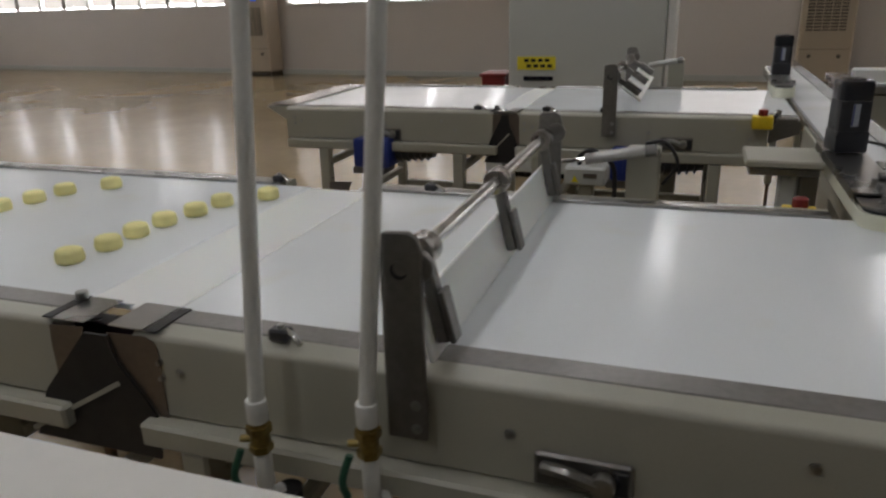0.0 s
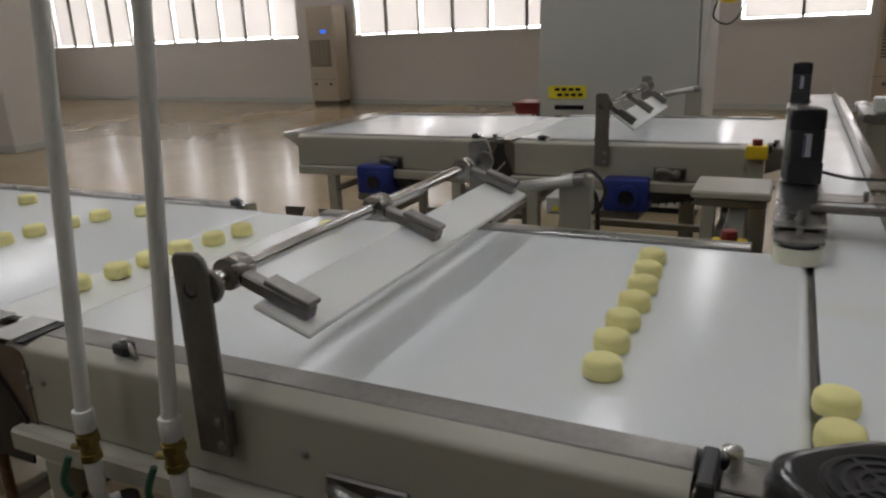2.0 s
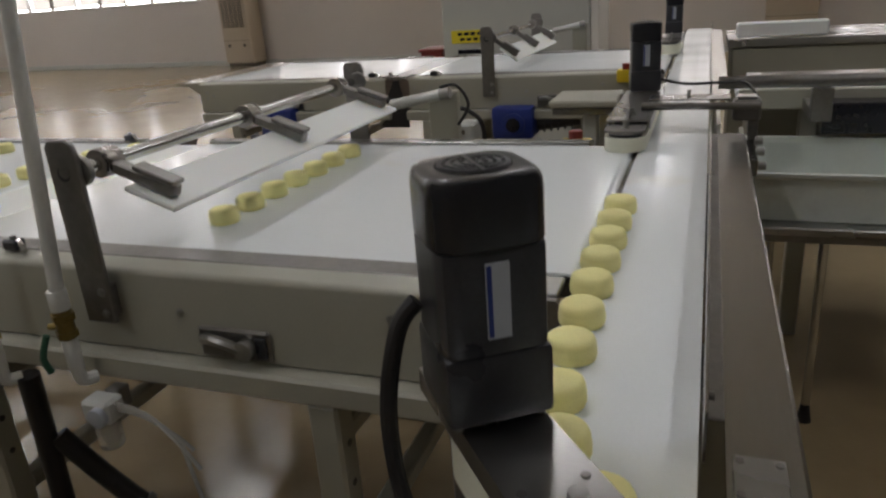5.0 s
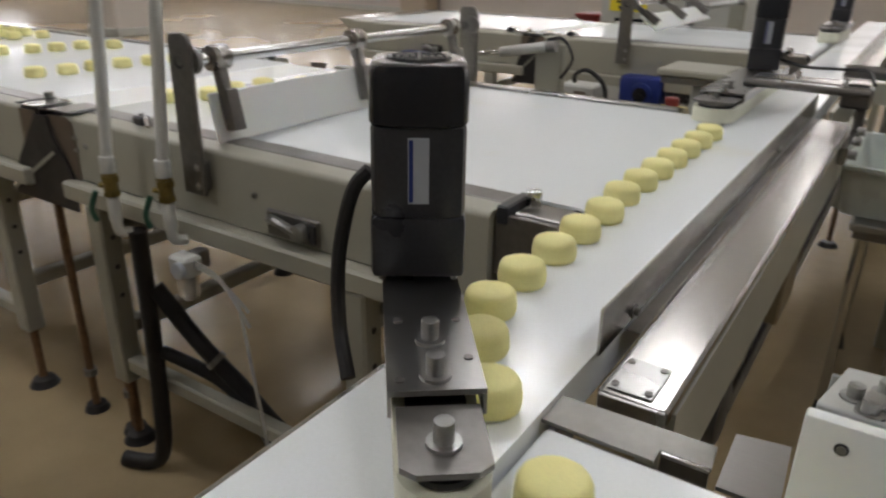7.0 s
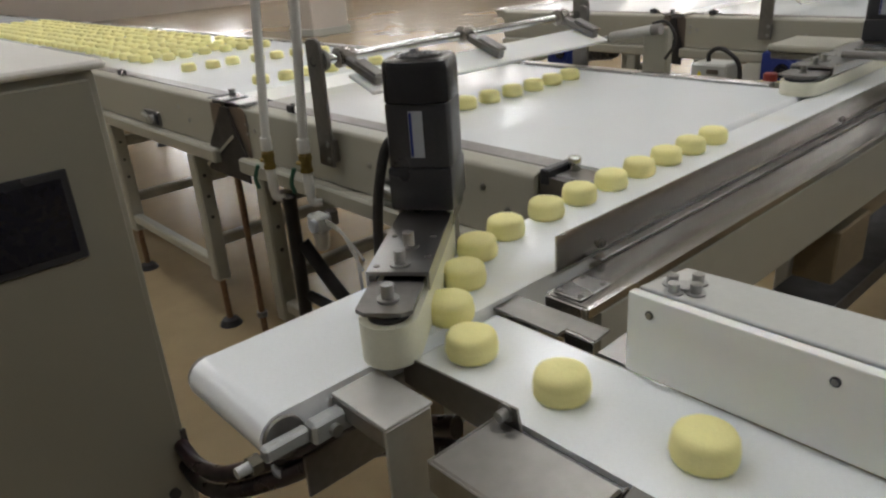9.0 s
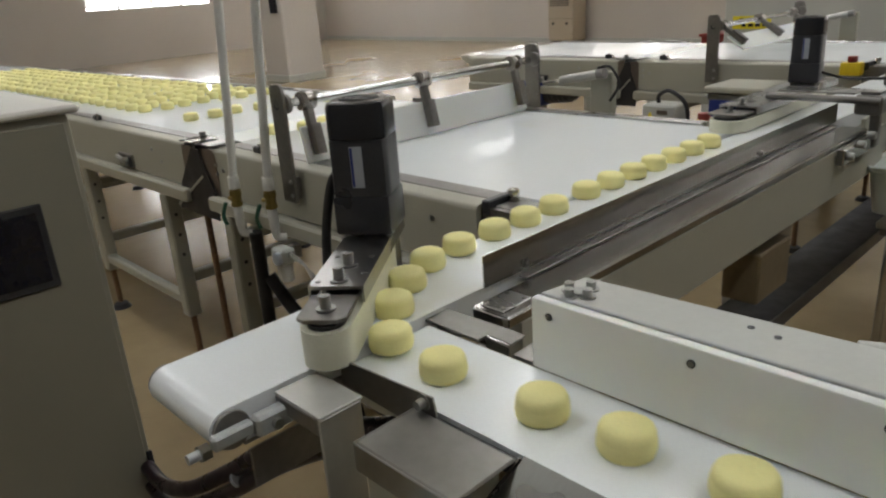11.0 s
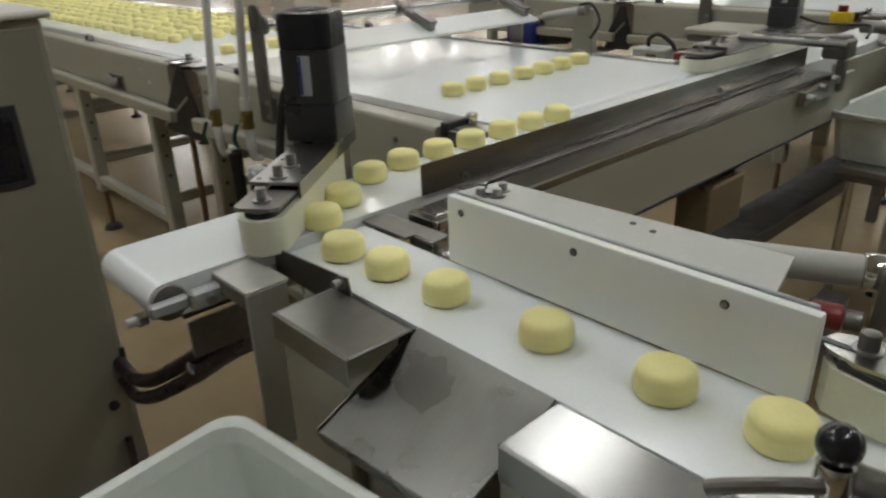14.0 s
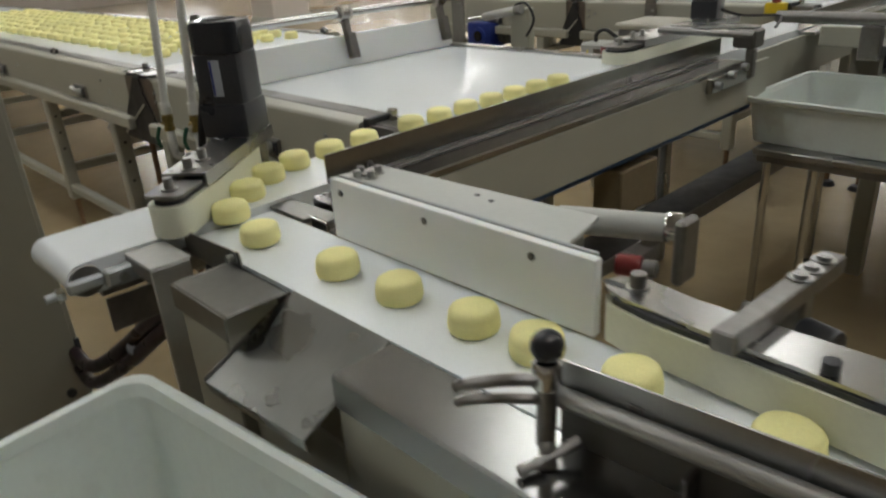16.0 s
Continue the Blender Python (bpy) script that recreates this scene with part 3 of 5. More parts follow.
# ---- the swinging gate ----
def gate(dy, tilt):
    t = thing("swing_gate", (-0.722, dy + 0.45, 0.92), "white plastic swing gate on a chrome shaft across the belt", "gate", "swing gates over the belts")
    for y0, y1, lo in ((dy - 0.094, dy - 0.084, 0.815), (dy + 0.985, dy + 0.997, 0.815)):
        bm = slab([(-0.752, y0, lo), (-0.690, y0, lo), (-0.688, y0, 1.115), (-0.694, y0, 1.134), (-0.706, y0, 1.142), (-0.744, y0, 1.140), (-0.752, y0, 1.130)], (0, y1 - y0, 0), bev=0.002)
        p = part("bearing_plate", bm, M_DULL, t, "dull steel upright plate")
        part("spacer", box(-0.748, -0.695, (y1 if y0 < dy else y0 - 0.04), (dy - 0.0665 if y0 < dy else y0), lo + 0.01, lo + 0.07, 0.003), M_DULL, p)
        part("slot", cyl((-0.722, y0 - 0.0005, 1.085), (-0.722, y0 + 0.002, 1.085), 0.013, 16), M_BLACK, p)
        part("slot_pin", cyl((-0.719, y0 - 0.0012, 1.089), (-0.719, y0 + 0.002, 1.089), 0.011, 16), M_DULL, p)
        for z in (lo + 0.02, lo + 0.06):
            part("screw", bolt(-0.705, y0, z, "y", 0.005, 0.005, -1), M_BOLT, p)
        s = 1 if y0 < dy else -1
        c = (y1 if s > 0 else y0)
        part("bearing", cyl((-0.702, c, 1.088), (-0.702, c + s * 0.014, 1.088), 0.026, 24, bev=0.004), M_DULL, p)
    shaft_bm = cyl((-0.722, dy - 0.06, 1.085), (-0.722, dy + 0.97, 1.085), 0.0125, 20)
    sh = finish("shaft", shaft_bm, M_CHROME, t, "polished steel shaft", offset=(0, -0.45 + 0.0, 0.165))
    # the shaft's own frame lies on its axis
    for y in (dy + 0.0, dy + 0.44, dy + 0.885):
        part("collar", cyl((-0.722, y - 0.022, 1.085), (-0.722, y + 0.022, 1.085), 0.026, 24, bev=0.003), M_COLLAR, sh, "satin steel clamp collar")
        part("arm", box(-0.733, -0.711, y - 0.013, y + 0.013, 0.935, 1.068, 0.003), M_DULL, sh)
        part("clamp_bar", box(-0.7095, -0.700, y - 0.016, y + 0.016, 0.934, 1.02, 0.002), M_DULL, sh)
    part("flap", box(-0.7445, -0.7345, dy + 0.012 - 0.045, dy + 0.93, 0.912, 1.018, 0.003), M_PE, sh, "white plastic flap")
    return t, sh


GATE1, SHAFT1 = gate(0.0, 0)
GATE2, SHAFT2 = gate(LINE2, 1)
SHAFT2.rotation_euler = (0, radians(-55), 0)


# ---- the narrow cross belt ----
def cross_conveyor():
    t = thing("cross_conveyor", (0.19, 1.9, 0), "narrow white cross belt with steel guard and beige side panel", "conveyor")
    part("belt", band(0.112, 0.276, -0.846, 4.9, 0.908, 0.026, along="y"), M_BELT, t, "smooth white narrow belt")
    part("end_roll", cyl((0.111, -0.820, 0.882), (0.277, -0.820, 0.882), 0.023, 18), M_CHROME, t)
    for u, v in ((0.1035, 0.1105), (0.2775, 0.2845)):
        part("roll_cap", cyl((u, -0.820, 0.882), (v, -0.820, 0.882), 0.0245, 20, bev=0.002), M_DULL, t)
    part("left_rail", box(0.098, 0.109, -0.80, 4.9, 0.845, 0.901, 0.002), M_STEELY, t)
    for y in (-0.785, -0.820):
        part("roll_bearing", cyl((0.094, y, 0.882), (0.108, y, 0.882), 0.016, 16, bev=0.003), M_CHROME, t)
    part("take_up_slide", box(0.2862, 0.306, -0.7995, -0.748, 0.868, 0.895, 0.004), M_ALU, t)
    part("take_up_pin", cyl((0.306, -0.775, 0.880), (0.313, -0.775, 0.880), 0.007, 12), M_BOLT, t)
    part("take_up", box(0.286, 0.300, -0.852, -0.800, 0.874, 0.892, 0.003), M_ALU, t, "bright take-up block with adjusting screw")
    part("take_up_screw", cyl((0.294, -0.882, 0.880), (0.294, -0.856, 0.880), 0.006, 12), M_ALU, t)
    part("take_up_nut", cyl((0.294, -0.868, 0.880), (0.294, -0.8565, 0.880), 0.0105, 6), M_CHROME, t)
    part("bed", box(0.125, 0.265, -0.80, 4.85, 0.842, 0.851, 0.001), M_DULL, t)
    part("end_guard", box(0.272, 0.2765, -0.800, -0.66, 0.785, 0.841, 0.001), M_DULL, t)
    part("right_rail", box(0.2775, 0.2865, -0.70, -0.44, 0.842, 0.882, 0.002), M_DULL, t)
    # guard angle on the outer side
    g = [(0.279, -0.380, 0.909), (0.279, -0.380, 0.962), (0.282, -0.380, 0.962), (0.282, -0.380, 0.909)]
    part("guard", slab(g, (0, 1.52, 0)), M_STEELY, t, "brushed steel guard plate")
    part("guard_foot", box(0.2825, 0.300, -0.30, 1.10, 0.902, 0.9055, 0.001), M_DULL, t)
    for y in (-0.28, 0.62):
        part("guard_screw", bolt(0.2825, y, 0.920, "x", 0.005, 0.007), M_DULL, t)
    part("channel_top", slab([(0.3005, -0.425, 0.885), (0.370, -0.425, 0.885), (0.370, -0.425, 0.898), (0.366, -0.425, 0.901), (0.3005, -0.425, 0.901)], (0, 1.55, 0)), M_STEELY, t, "brushed steel channel")
    part("channel_end", box(0.302, 0.3685, -0.430, -0.4255, 0.845, 0.900, 0.001), M_STEEL, t)
    pl = part("end_plate", box(0.306, 0.352, -0.418, -0.352, 0.9012, 0.9035, 0.001), M_STEEL, t)
    for u in (0.312, 0.346):
        for w in (-0.410, -0.362):
            part("screw", cyl((u, w, 0.9035), (u, w, 0.9050), 0.004, 10), M_DULL, pl)
    part("side_panel", slab([(0.360, -0.40, 0.755), (0.360, -0.40, 0.884), (0.372, -0.40, 0.884), (0.372, -0.40, 0.755)], (0, 1.70, 0)), M_PANEL, t, "beige powder-coated side panel")
    part("side_panel", slab([(0.300, 1.31, 0.745), (0.300, 1.31, 0.890), (0.311, 1.31, 0.890), (0.311, 1.31, 0.745)], (0, 3.5, 0)), M_PANEL, t, "beige powder-coated side panel")
    part("guard", box(0.279, 0.283, 1.75, 4.8, 0.9025, 0.962, 0.001), M_STEELY, t, "brushed steel guard plate")
    part("channel_top", box(0.2835, 0.345, 1.75, 4.8, 0.8905, 0.901, 0.001), M_STEELY, t, "brushed steel channel")
    part("inner_panel", box(0.086, 0.0965, 1.05, 2.40, 0.78, 0.888, 0.002), M_PANEL, t)
    for y in (2.75, 4.2, -0.15):
        for x in (0.15, 0.30):
            lg = part("leg", box(x - 0.022, x + 0.022, y - 0.022, y + 0.022, 0.20, 0.842, 0.004), M_PANEL, t)
            foot(x, y, 0.21, t)
        part("brace", box(0.173, 0.277, y - 0.018, y + 0.018, 0.34, 0.375, 0.003), M_PANEL, t)
    return t


cross_conveyor()


# ---- diverters: a belt arm with its gear motor ----
def gear_motor(t, x, y, z, turn, fan=True):
    """A black gear motor standing on its output end; 0.085 m square, with a vented fan cap."""
    m = Matrix.Translation((x, y, z)) @ Matrix.Rotation(turn, 4, "Z")

    def put(bm):
        bmesh.ops.transform(bm, matrix=m, verts=bm.verts)
        return bm
    s = 0.0462
    gearbox = part("gearbox", put(box(-s, s, -s, s, 0.004, 0.068, 0.006, seg=2)), M_BLACK, t, "black gearbox")

    def loft(prof, power):
        own = bmesh.new()
        rings = []
        for g, z in prof:
            ring = []
            for k in range(48):
                a = k * math.pi / 24
                c, d = math.cos(a), math.sin(a)
                f = s * g / (abs(c) ** power + abs(d) ** power) ** (1 / power)
                ring.append(own.verts.new((f * c, f * d, z)))
            rings.append(ring)
        for a, b in zip(rings, rings[1:]):
            for k in range(48):
                own.faces.new((a[k], a[(k + 1) % 48], b[(k + 1) % 48], b[k])).smooth = True
        own.faces.new(rings[0][::-1])
        own.faces.new(rings[-1])
        return own
    body = part("motor_body", put(loft(((0.98, 0.068), (0.99, 0.071), (0.99, 0.150), (0.97, 0.1545)), 7)), M_BLACK, t, "black motor body")
    part("name_plate", put(box(s * 0.985, s * 1.012, -0.010, 0.010, 0.082, 0.146, 0.001)), M_LABEL, body, "narrow silver name plate")
    part("plate_stripe", put(box(s * 1.013, s * 1.02, -0.009, -0.005, 0.084, 0.144, 0)), M_BLUE, body)
    cap = part("fan_cap", put(loft(((0.99, 0.1548), (1.03, 0.157), (1.03, 0.197), (1.015, 0.2045), (0.97, 0.2095), (0.90, 0.2115), (0.78, 0.2120)), 4.2)), M_KNOB, t, "glossy black vented fan cap")
    part("vent_dark", put(cyl((0, 0, 0.2121), (0, 0, 0.2126), 0.031, 32)), M_RUBBER, cap)
    for k, r in enumerate((0.029, 0.022, 0.015, 0.008)):
        own = bmesh.new()
        a = [own.verts.new((r * math.cos(i * math.pi / 16), r * math.sin(i * math.pi / 16), 0.2140)) for i in range(32)]
        b = [own.verts.new(((r - 0.003) * math.cos(i * math.pi / 16), (r - 0.003) * math.sin(i * math.pi / 16), 0.2140)) for i in range(32)]
        c = [own.verts.new((v.co.x, v.co.y, 0.2126)) for v in a]
        d = [own.verts.new((v.co.x, v.co.y, 0.2126)) for v in b]
        for i in range(32):
            j = (i + 1) % 32
            own.faces.new((a[i], a[j], b[j], b[i]))
            own.faces.new((a[j], a[i], c[i], c[j]))
            own.faces.new((b[i], b[j], d[j], d[i]))
        part("vent_ring", put(own), M_BLACK, cap)
    for k in range(2):
        part("vent_bar", put(box(-0.029, 0.029, -0.0015, 0.0015, 0.2127, 0.2139, 0)), M_BLACK, cap) if k == 0 else part("vent_bar", put(box(-0.0015, 0.0015, -0.029, 0.029, 0.2127, 0.2139, 0)), M_BLACK, cap)
    for u, v in ((-0.036, -0.036), (0.036, 0.036), (-0.036, 0.036), (0.036, -0.036)):
        part("case_screw", put(cyl((u, v, 0.0), (u, v, 0.004), 0.004, 8)), M_BOLT, gearbox)
    return gearbox


def diverter(head, tip, half, z0, z1, label, motor_turn, motor_at=0.05):
    """A belt arm from head (under the motor) to tip, with rounded ends, half as wide as it is."""
    t = thing("belt_diverter", (head[0], head[1], z0), label, "diverter", "belt diverters")
    a, b = Vector((*head, 0)), Vector((*tip, 0))
    d = (b - a).normalized()
    n = Vector((-d.y, d.x, 0))
    ang = math.atan2(d.y, d.x)

    def outline(r, back=0.0):
        pts = []
        for k in range(13):
            w = ang - math.pi / 2 + math.pi * k / 12
            pts.append(b + r * Vector((math.cos(w), math.sin(w), 0)))
        for k in range(13):
            w = ang + math.pi / 2 + math.pi * k / 12
            pts.append(a + r * Vector((math.cos(w), math.sin(w), 0)))
        return pts
    part("side_belt", slab([p + Vector((0, 0, z0)) for p in outline(half)], (0, 0, z1 - z0)), M_CREAM, t, "cream side belt running round the arm")
    part("core", slab([p + Vector((0, 0, z1)) for p in outline(half - 0.010)], (0, 0, 0.006)), M_BLACK, t)
    e = (b - a).length
    w = half + 0.004

    def P(u, v, z):
        return a + d * u + n * v + Vector((0, 0, z))
    part("top_plate", slab([P(-half - 0.045, -w, z1 + 0.022), P(e - 0.055, -w, z1 + 0.022), P(e - 0.055, w, z1 + 0.022), P(-half - 0.045, w, z1 + 0.022)], (0, 0, 0.005)), M_STEEL, t, "brushed steel cover plate")
    part("plate_skirt", slab([P(-half - 0.045, -w, z1 + 0.004), P(e - 0.055, -w, z1 + 0.004), P(e - 0.055, -w, z1 + 0.0215), P(-half - 0.045, -w, z1 + 0.0215)], n * 0.003), M_STEEL, t)
    part("plate_skirt", slab([P(-half - 0.045, w, z1 + 0.004), P(e - 0.055, w, z1 + 0.004), P(e - 0.055, w, z1 + 0.0215), P(-half - 0.045, w, z1 + 0.0215)], n * -0.003), M_STEEL, t)
    nose = [P(e - 0.050, -w + 0.006, z1 + 0.012), P(e + half * 0.55, -w + 0.006, z1 + 0.012), P(e + half * 0.8, -w * 0.55, z1 + 0.012), P(e + half * 0.8, w * 0.55, z1 + 0.012), P(e + half * 0.55, w - 0.006, z1 + 0.012), P(e - 0.050, w - 0.006, z1 + 0.012)]
    part("nose_plate", slab(nose, (0, 0, 0.005)), M_DULL, t, "sliding nose plate with a tension screw")
    part("tip_roll", cyl(b + Vector((0, 0, z0 + 0.004)), b + Vector((0, 0, z1 + 0.011)), half - 0.014, 20), M_DULL, t)
    for u in (e - 0.004, e - 0.075, e - 0.130):
        q = P(u, 0, z1 + (0.017 if u > e - 0.05 else 0.027))
        s = part("post_screw", cyl(q, q + Vector((0, 0, 0.020)), 0.0075, 14, bev=0.001), M_BOLT, t)
        part("washer", cyl(q, q + Vector((0, 0, 0.003)), 0.013, 16), M_BOLT, s)
    for u, v in ((e - 0.165, w - 0.012), (e - 0.165, -w + 0.012), (e - 0.10, w - 0.009), (e - 0.07, -w + 0.010)):
        q = P(u, v, z1 + 0.027)
        part("rivet", cyl(q, q + Vector((0, 0, 0.0012)), 0.004, 8), M_DULL, t)
    q = P(motor_at, 0, z1 + 0.027)
    gear_motor(t, q.x, q.y, q.z, motor_turn)
    return t


ARM1 = diverter((0.097, -0.443), (0.280, -0.671), 0.034, 0.912, 0.962, "steel-topped belt diverter with a black gear motor over the cross belt", radians(-55), motor_at=0.0)
ARM2 = diverter((0.078, 1.490), (0.078, 0.885), 0.052, 0.912, 0.947, "steel-topped belt diverter with a black gear motor beside the cross belt", radians(-80), motor_at=0.05)
ARM3 = diverter((0.075, 3.520), (0.070, 3.15), 0.052, 0.912, 0.962, "far belt diverter with a black gear motor", radians(-90), motor_at=0.05)


def arm_support(x, y):
    t = thing("diverter_bracket", (x, y, 0.7), "steel bracket carrying the diverter arm", "bracket", "diverter brackets")
    part("post", box(x - 0.02, x + 0.02, y - 0.02, y + 0.02, 0.0, 0.955, 0.003), M_STEEL, t)
    part("arm", box(x - 0.02, x + 0.060, y - 0.018, y + 0.018, 0.956, 0.9675, 0.002), M_STEEL, t)


bk = thing("diverter_bracket", (0.075, -0.42, 0.85), "steel bracket carrying the diverter arm", "bracket", "diverter brackets")
part("plate", box(0.052, 0.096, -0.425, -0.385, 0.846, 0.9835, 0.002), M_DULL, bk)
arm_support(-0.045, 1.43)


# ---- outfeed belt towards the packing side ----
def outfeed():
    t = thing("outfeed_conveyor", (1.9, -0.59, 0), "narrow white outfeed belt with steel covers and beige frame", "conveyor")
    part("belt", band(0.2795, 4.4, -0.655, -0.507, 0.897, 0.012), M_BELT, t, "smooth white narrow belt")
    part("front_edge", box(0.31, 4.4, -0.664, -0.657, 0.872, 0.893, 0.001), M_BLACK, t)
    part("back_edge", box(0.31, 4.4, -0.505, -0.499, 0.866, 0.893, 0.001), M_STEEL, t)
    part("start_plate", slab([(0.2770, -0.457, 0.898), (0.421, -0.452, 0.898), (0.424, -0.485, 0.898), (0.381, -0.4845, 0.898), (0.381, -0.5025, 0.898), (0.2770, -0.5025, 0.898)], (0, 0, 0.004)), M_COVER, t, "dull notched steel transfer plate")
    part("start_lip", box(0.3825, 0.4235, -0.4895, -0.486, 0.882, 0.9025, 0.0005), M_CHROME, t)
    part("start_shelf", slab([(0.428, -0.405, 0.886), (0.474, -0.397, 0.886), (0.479, -0.489, 0.886), (0.430, -0.489, 0.886)], (0, 0, 0.004)), M_STEEL, t, "bright steel shelf")
    part("start_guide", slab([(0.293, -0.668, 0.878), (0.470, -0.668, 0.872), (0.470, -0.668, 0.905), (0.466, -0.668, 0.924), (0.293, -0.668, 0.914)], (0, 0.0025, 0)), M_COVER, t, "dull steel guide plate")
    part("guide_screw", bolt(0.452, -0.668, 0.914, "y", 0.006, 0.012, -1), M_BOLT, t)
    cv = part("front_cover", box(0.440, 0.588, -0.758, -0.6705, 0.899, 0.904, 0.002), M_COVER, t, "folded dull steel cover")
    part("cover_fold", box(0.440, 0.588, -0.761, -0.7585, 0.868, 0.9035, 0.001), M_COVER, cv)
    part("cover_fold", box(0.437, 0.4395, -0.760, -0.6705, 0.868, 0.9035, 0.001), M_COVER, cv)
    part("chute", slab([(0.592, -0.662, 0.9010), (0.786, -0.662, 0.9010), (0.772, -0.782, 0.8266), (0.572, -0.794, 0.8192)], (0, 0, 0.003)), M_CHUTE, t, "slanted worn steel reject chute")
    part("chute_lip", slab([(0.5888, -0.666, 0.899), (0.5690, -0.794, 0.820), (0.5690, -0.794, 0.826), (0.5888, -0.666, 0.904)], (0.0020, 0, 0)), M_COLLAR, t)
    part("chute_edge", slab([(0.572, -0.794, 0.8185), (0.772, -0.782, 0.8260), (0.772, -0.780, 0.814), (0.576, -0.791, 0.8065)], (0, 0.002, 0)), M_CHUTE, t)
    tp = part("front_cover", box(0.789, 4.4, -0.748, -0.6625, 0.862, 0.904, 0.003), M_FOLDED, t, "long folded brushed steel cover")
    part("panel", box(0.446, 0.5705, -0.755, -0.675, 0.46, 0.8985, 0.003), M_PANEL, t, "beige frame panel")
    part("panel", box(0.785, 4.4, -0.741, -0.675, 0.46, 0.8615, 0.003), M_PANEL, t, "beige frame panel")
    part("panel", box(0.5715, 0.7845, -0.738, -0.675, 0.46, 0.80, 0.003), M_PANEL, t, "beige frame panel")
    part("under_beam", box(0.44, 4.4, -0.735, -0.50, 0.42, 0.459, 0.004), M_PANEL, t)
    part("back_panel", box(0.34, 4.4, -0.498, -0.490, 0.74, 0.874, 0.002), M_PANEL, t)
    for x in (0.50, 1.9, 3.6):
        for y in (-0.70, -0.53):
            part("leg", box(x - 0.022, x + 0.022, y - 0.022, y + 0.022, 0.2, 0.419, 0.004), M_PANEL, t)
            foot(x, y, 0.21, t)
    br = part("end_bracket", box(0.283, 0.376, -0.760, -0.697, 0.902, 0.906, 0.001), M_SATIN, t, "bent satin steel bracket plate")
    part("bracket_web", box(0.372, 0.376, -0.760, -0.700, 0.655, 0.9015, 0.001), M_SATIN, br)
    part("bracket_lip", box(0.283, 0.3715, -0.760, -0.757, 0.880, 0.9015, 0.001), M_DULL, br)
    return t


outfeed()


def pusher_block():
    t = thing("pusher_guide", (0.71, -0.47, 0.9), "thick white plastic guide block with an aluminium cover plate", "guide block")
    f = part("face_block", box(0.481, 0.953, -0.511, -0.497, 0.9005, 0.995, 0.003, seg=2), M_PE, t, "white plastic face with countersunk screws")
    for x in (0.508, 0.688, 0.867):
        part("counterbore", cyl((x, -0.5122, 0.976), (x, -0.5110, 0.976), 0.0048, 16), M_BLACK, f)
        part("screw", cyl((x, -0.5136, 0.976), (x, -0.5123, 0.976), 0.0034, 10), M_DULL, f)
    part("trim", box(0.486, 0.945, -0.4965, -0.492, 0.975, 0.997, 0.001), M_ALU, t)
    pl = part("top_plate", slab([(0.486, -0.4915, 0.990), (0.905, -0.4915, 0.990), (0.885, -0.405, 0.990), (0.50, -0.425, 0.990)], (0, 0, 0.006)), M_GREY, t, "pale aluminium cover plate")
    for x, y in ((0.508, -0.470), (0.527, -0.452), (0.537, -0.474), (0.519, -0.486)):
        part("screw", bolt(x, y, 0.996, "z", 0.006, 0.011), M_BOLT, pl)
    part("pin_boss", cyl((0.523, -0.470, 0.996), (0.523, -0.470, 1.0), 0.011, 18), M_BOLT, pl)
    for x, y in ((0.715, -0.437), (0.745, -0.443)):
        part("hole", cyl((x, y, 0.996), (x, y, 0.9966), 0.004, 10), M_BLACK, pl)
    part("side_web", box(0.49, 0.88, -0.430, -0.4275, 0.93, 0.989, 0.001), M_GREY, t)
    c = part("air_cylinder", cyl((0.80, -0.372, 0.962), (0.925, -0.318, 0.962), 0.018, 20, bev=0.002), M_GREY, t, "round aluminium air cylinder")
    part("cylinder_cap", cyl((0.925, -0.318, 0.962), (0.945, -0.3094, 0.962), 0.021, 18, bev=0.003), M_CHROME, c)
    part("clevis", box(0.895, 0.925, -0.37, -0.335, 0.86, 0.940, 0.003), M_DULL, c)
    part("mount", box(0.60, 0.64, -0.4265, -0.40, 0.875, 0.985, 0.002), M_DULL, t)
    part("fitting", cyl((0.905, -0.395, 0.935), (0.935, -0.385, 0.935), 0.014, 14, bev=0.003), M_RED, t, "red plastic fitting")
    part("fitting", cyl((0.936, -0.385, 0.935), (0.952, -0.380, 0.935), 0.011, 14, bev=0.002), M_DULL, t)
    part("rod_eye", box(0.950, 0.965, -0.345, -0.305, 0.90, 0.985, 0.004), M_DULL, t)


pusher_block()


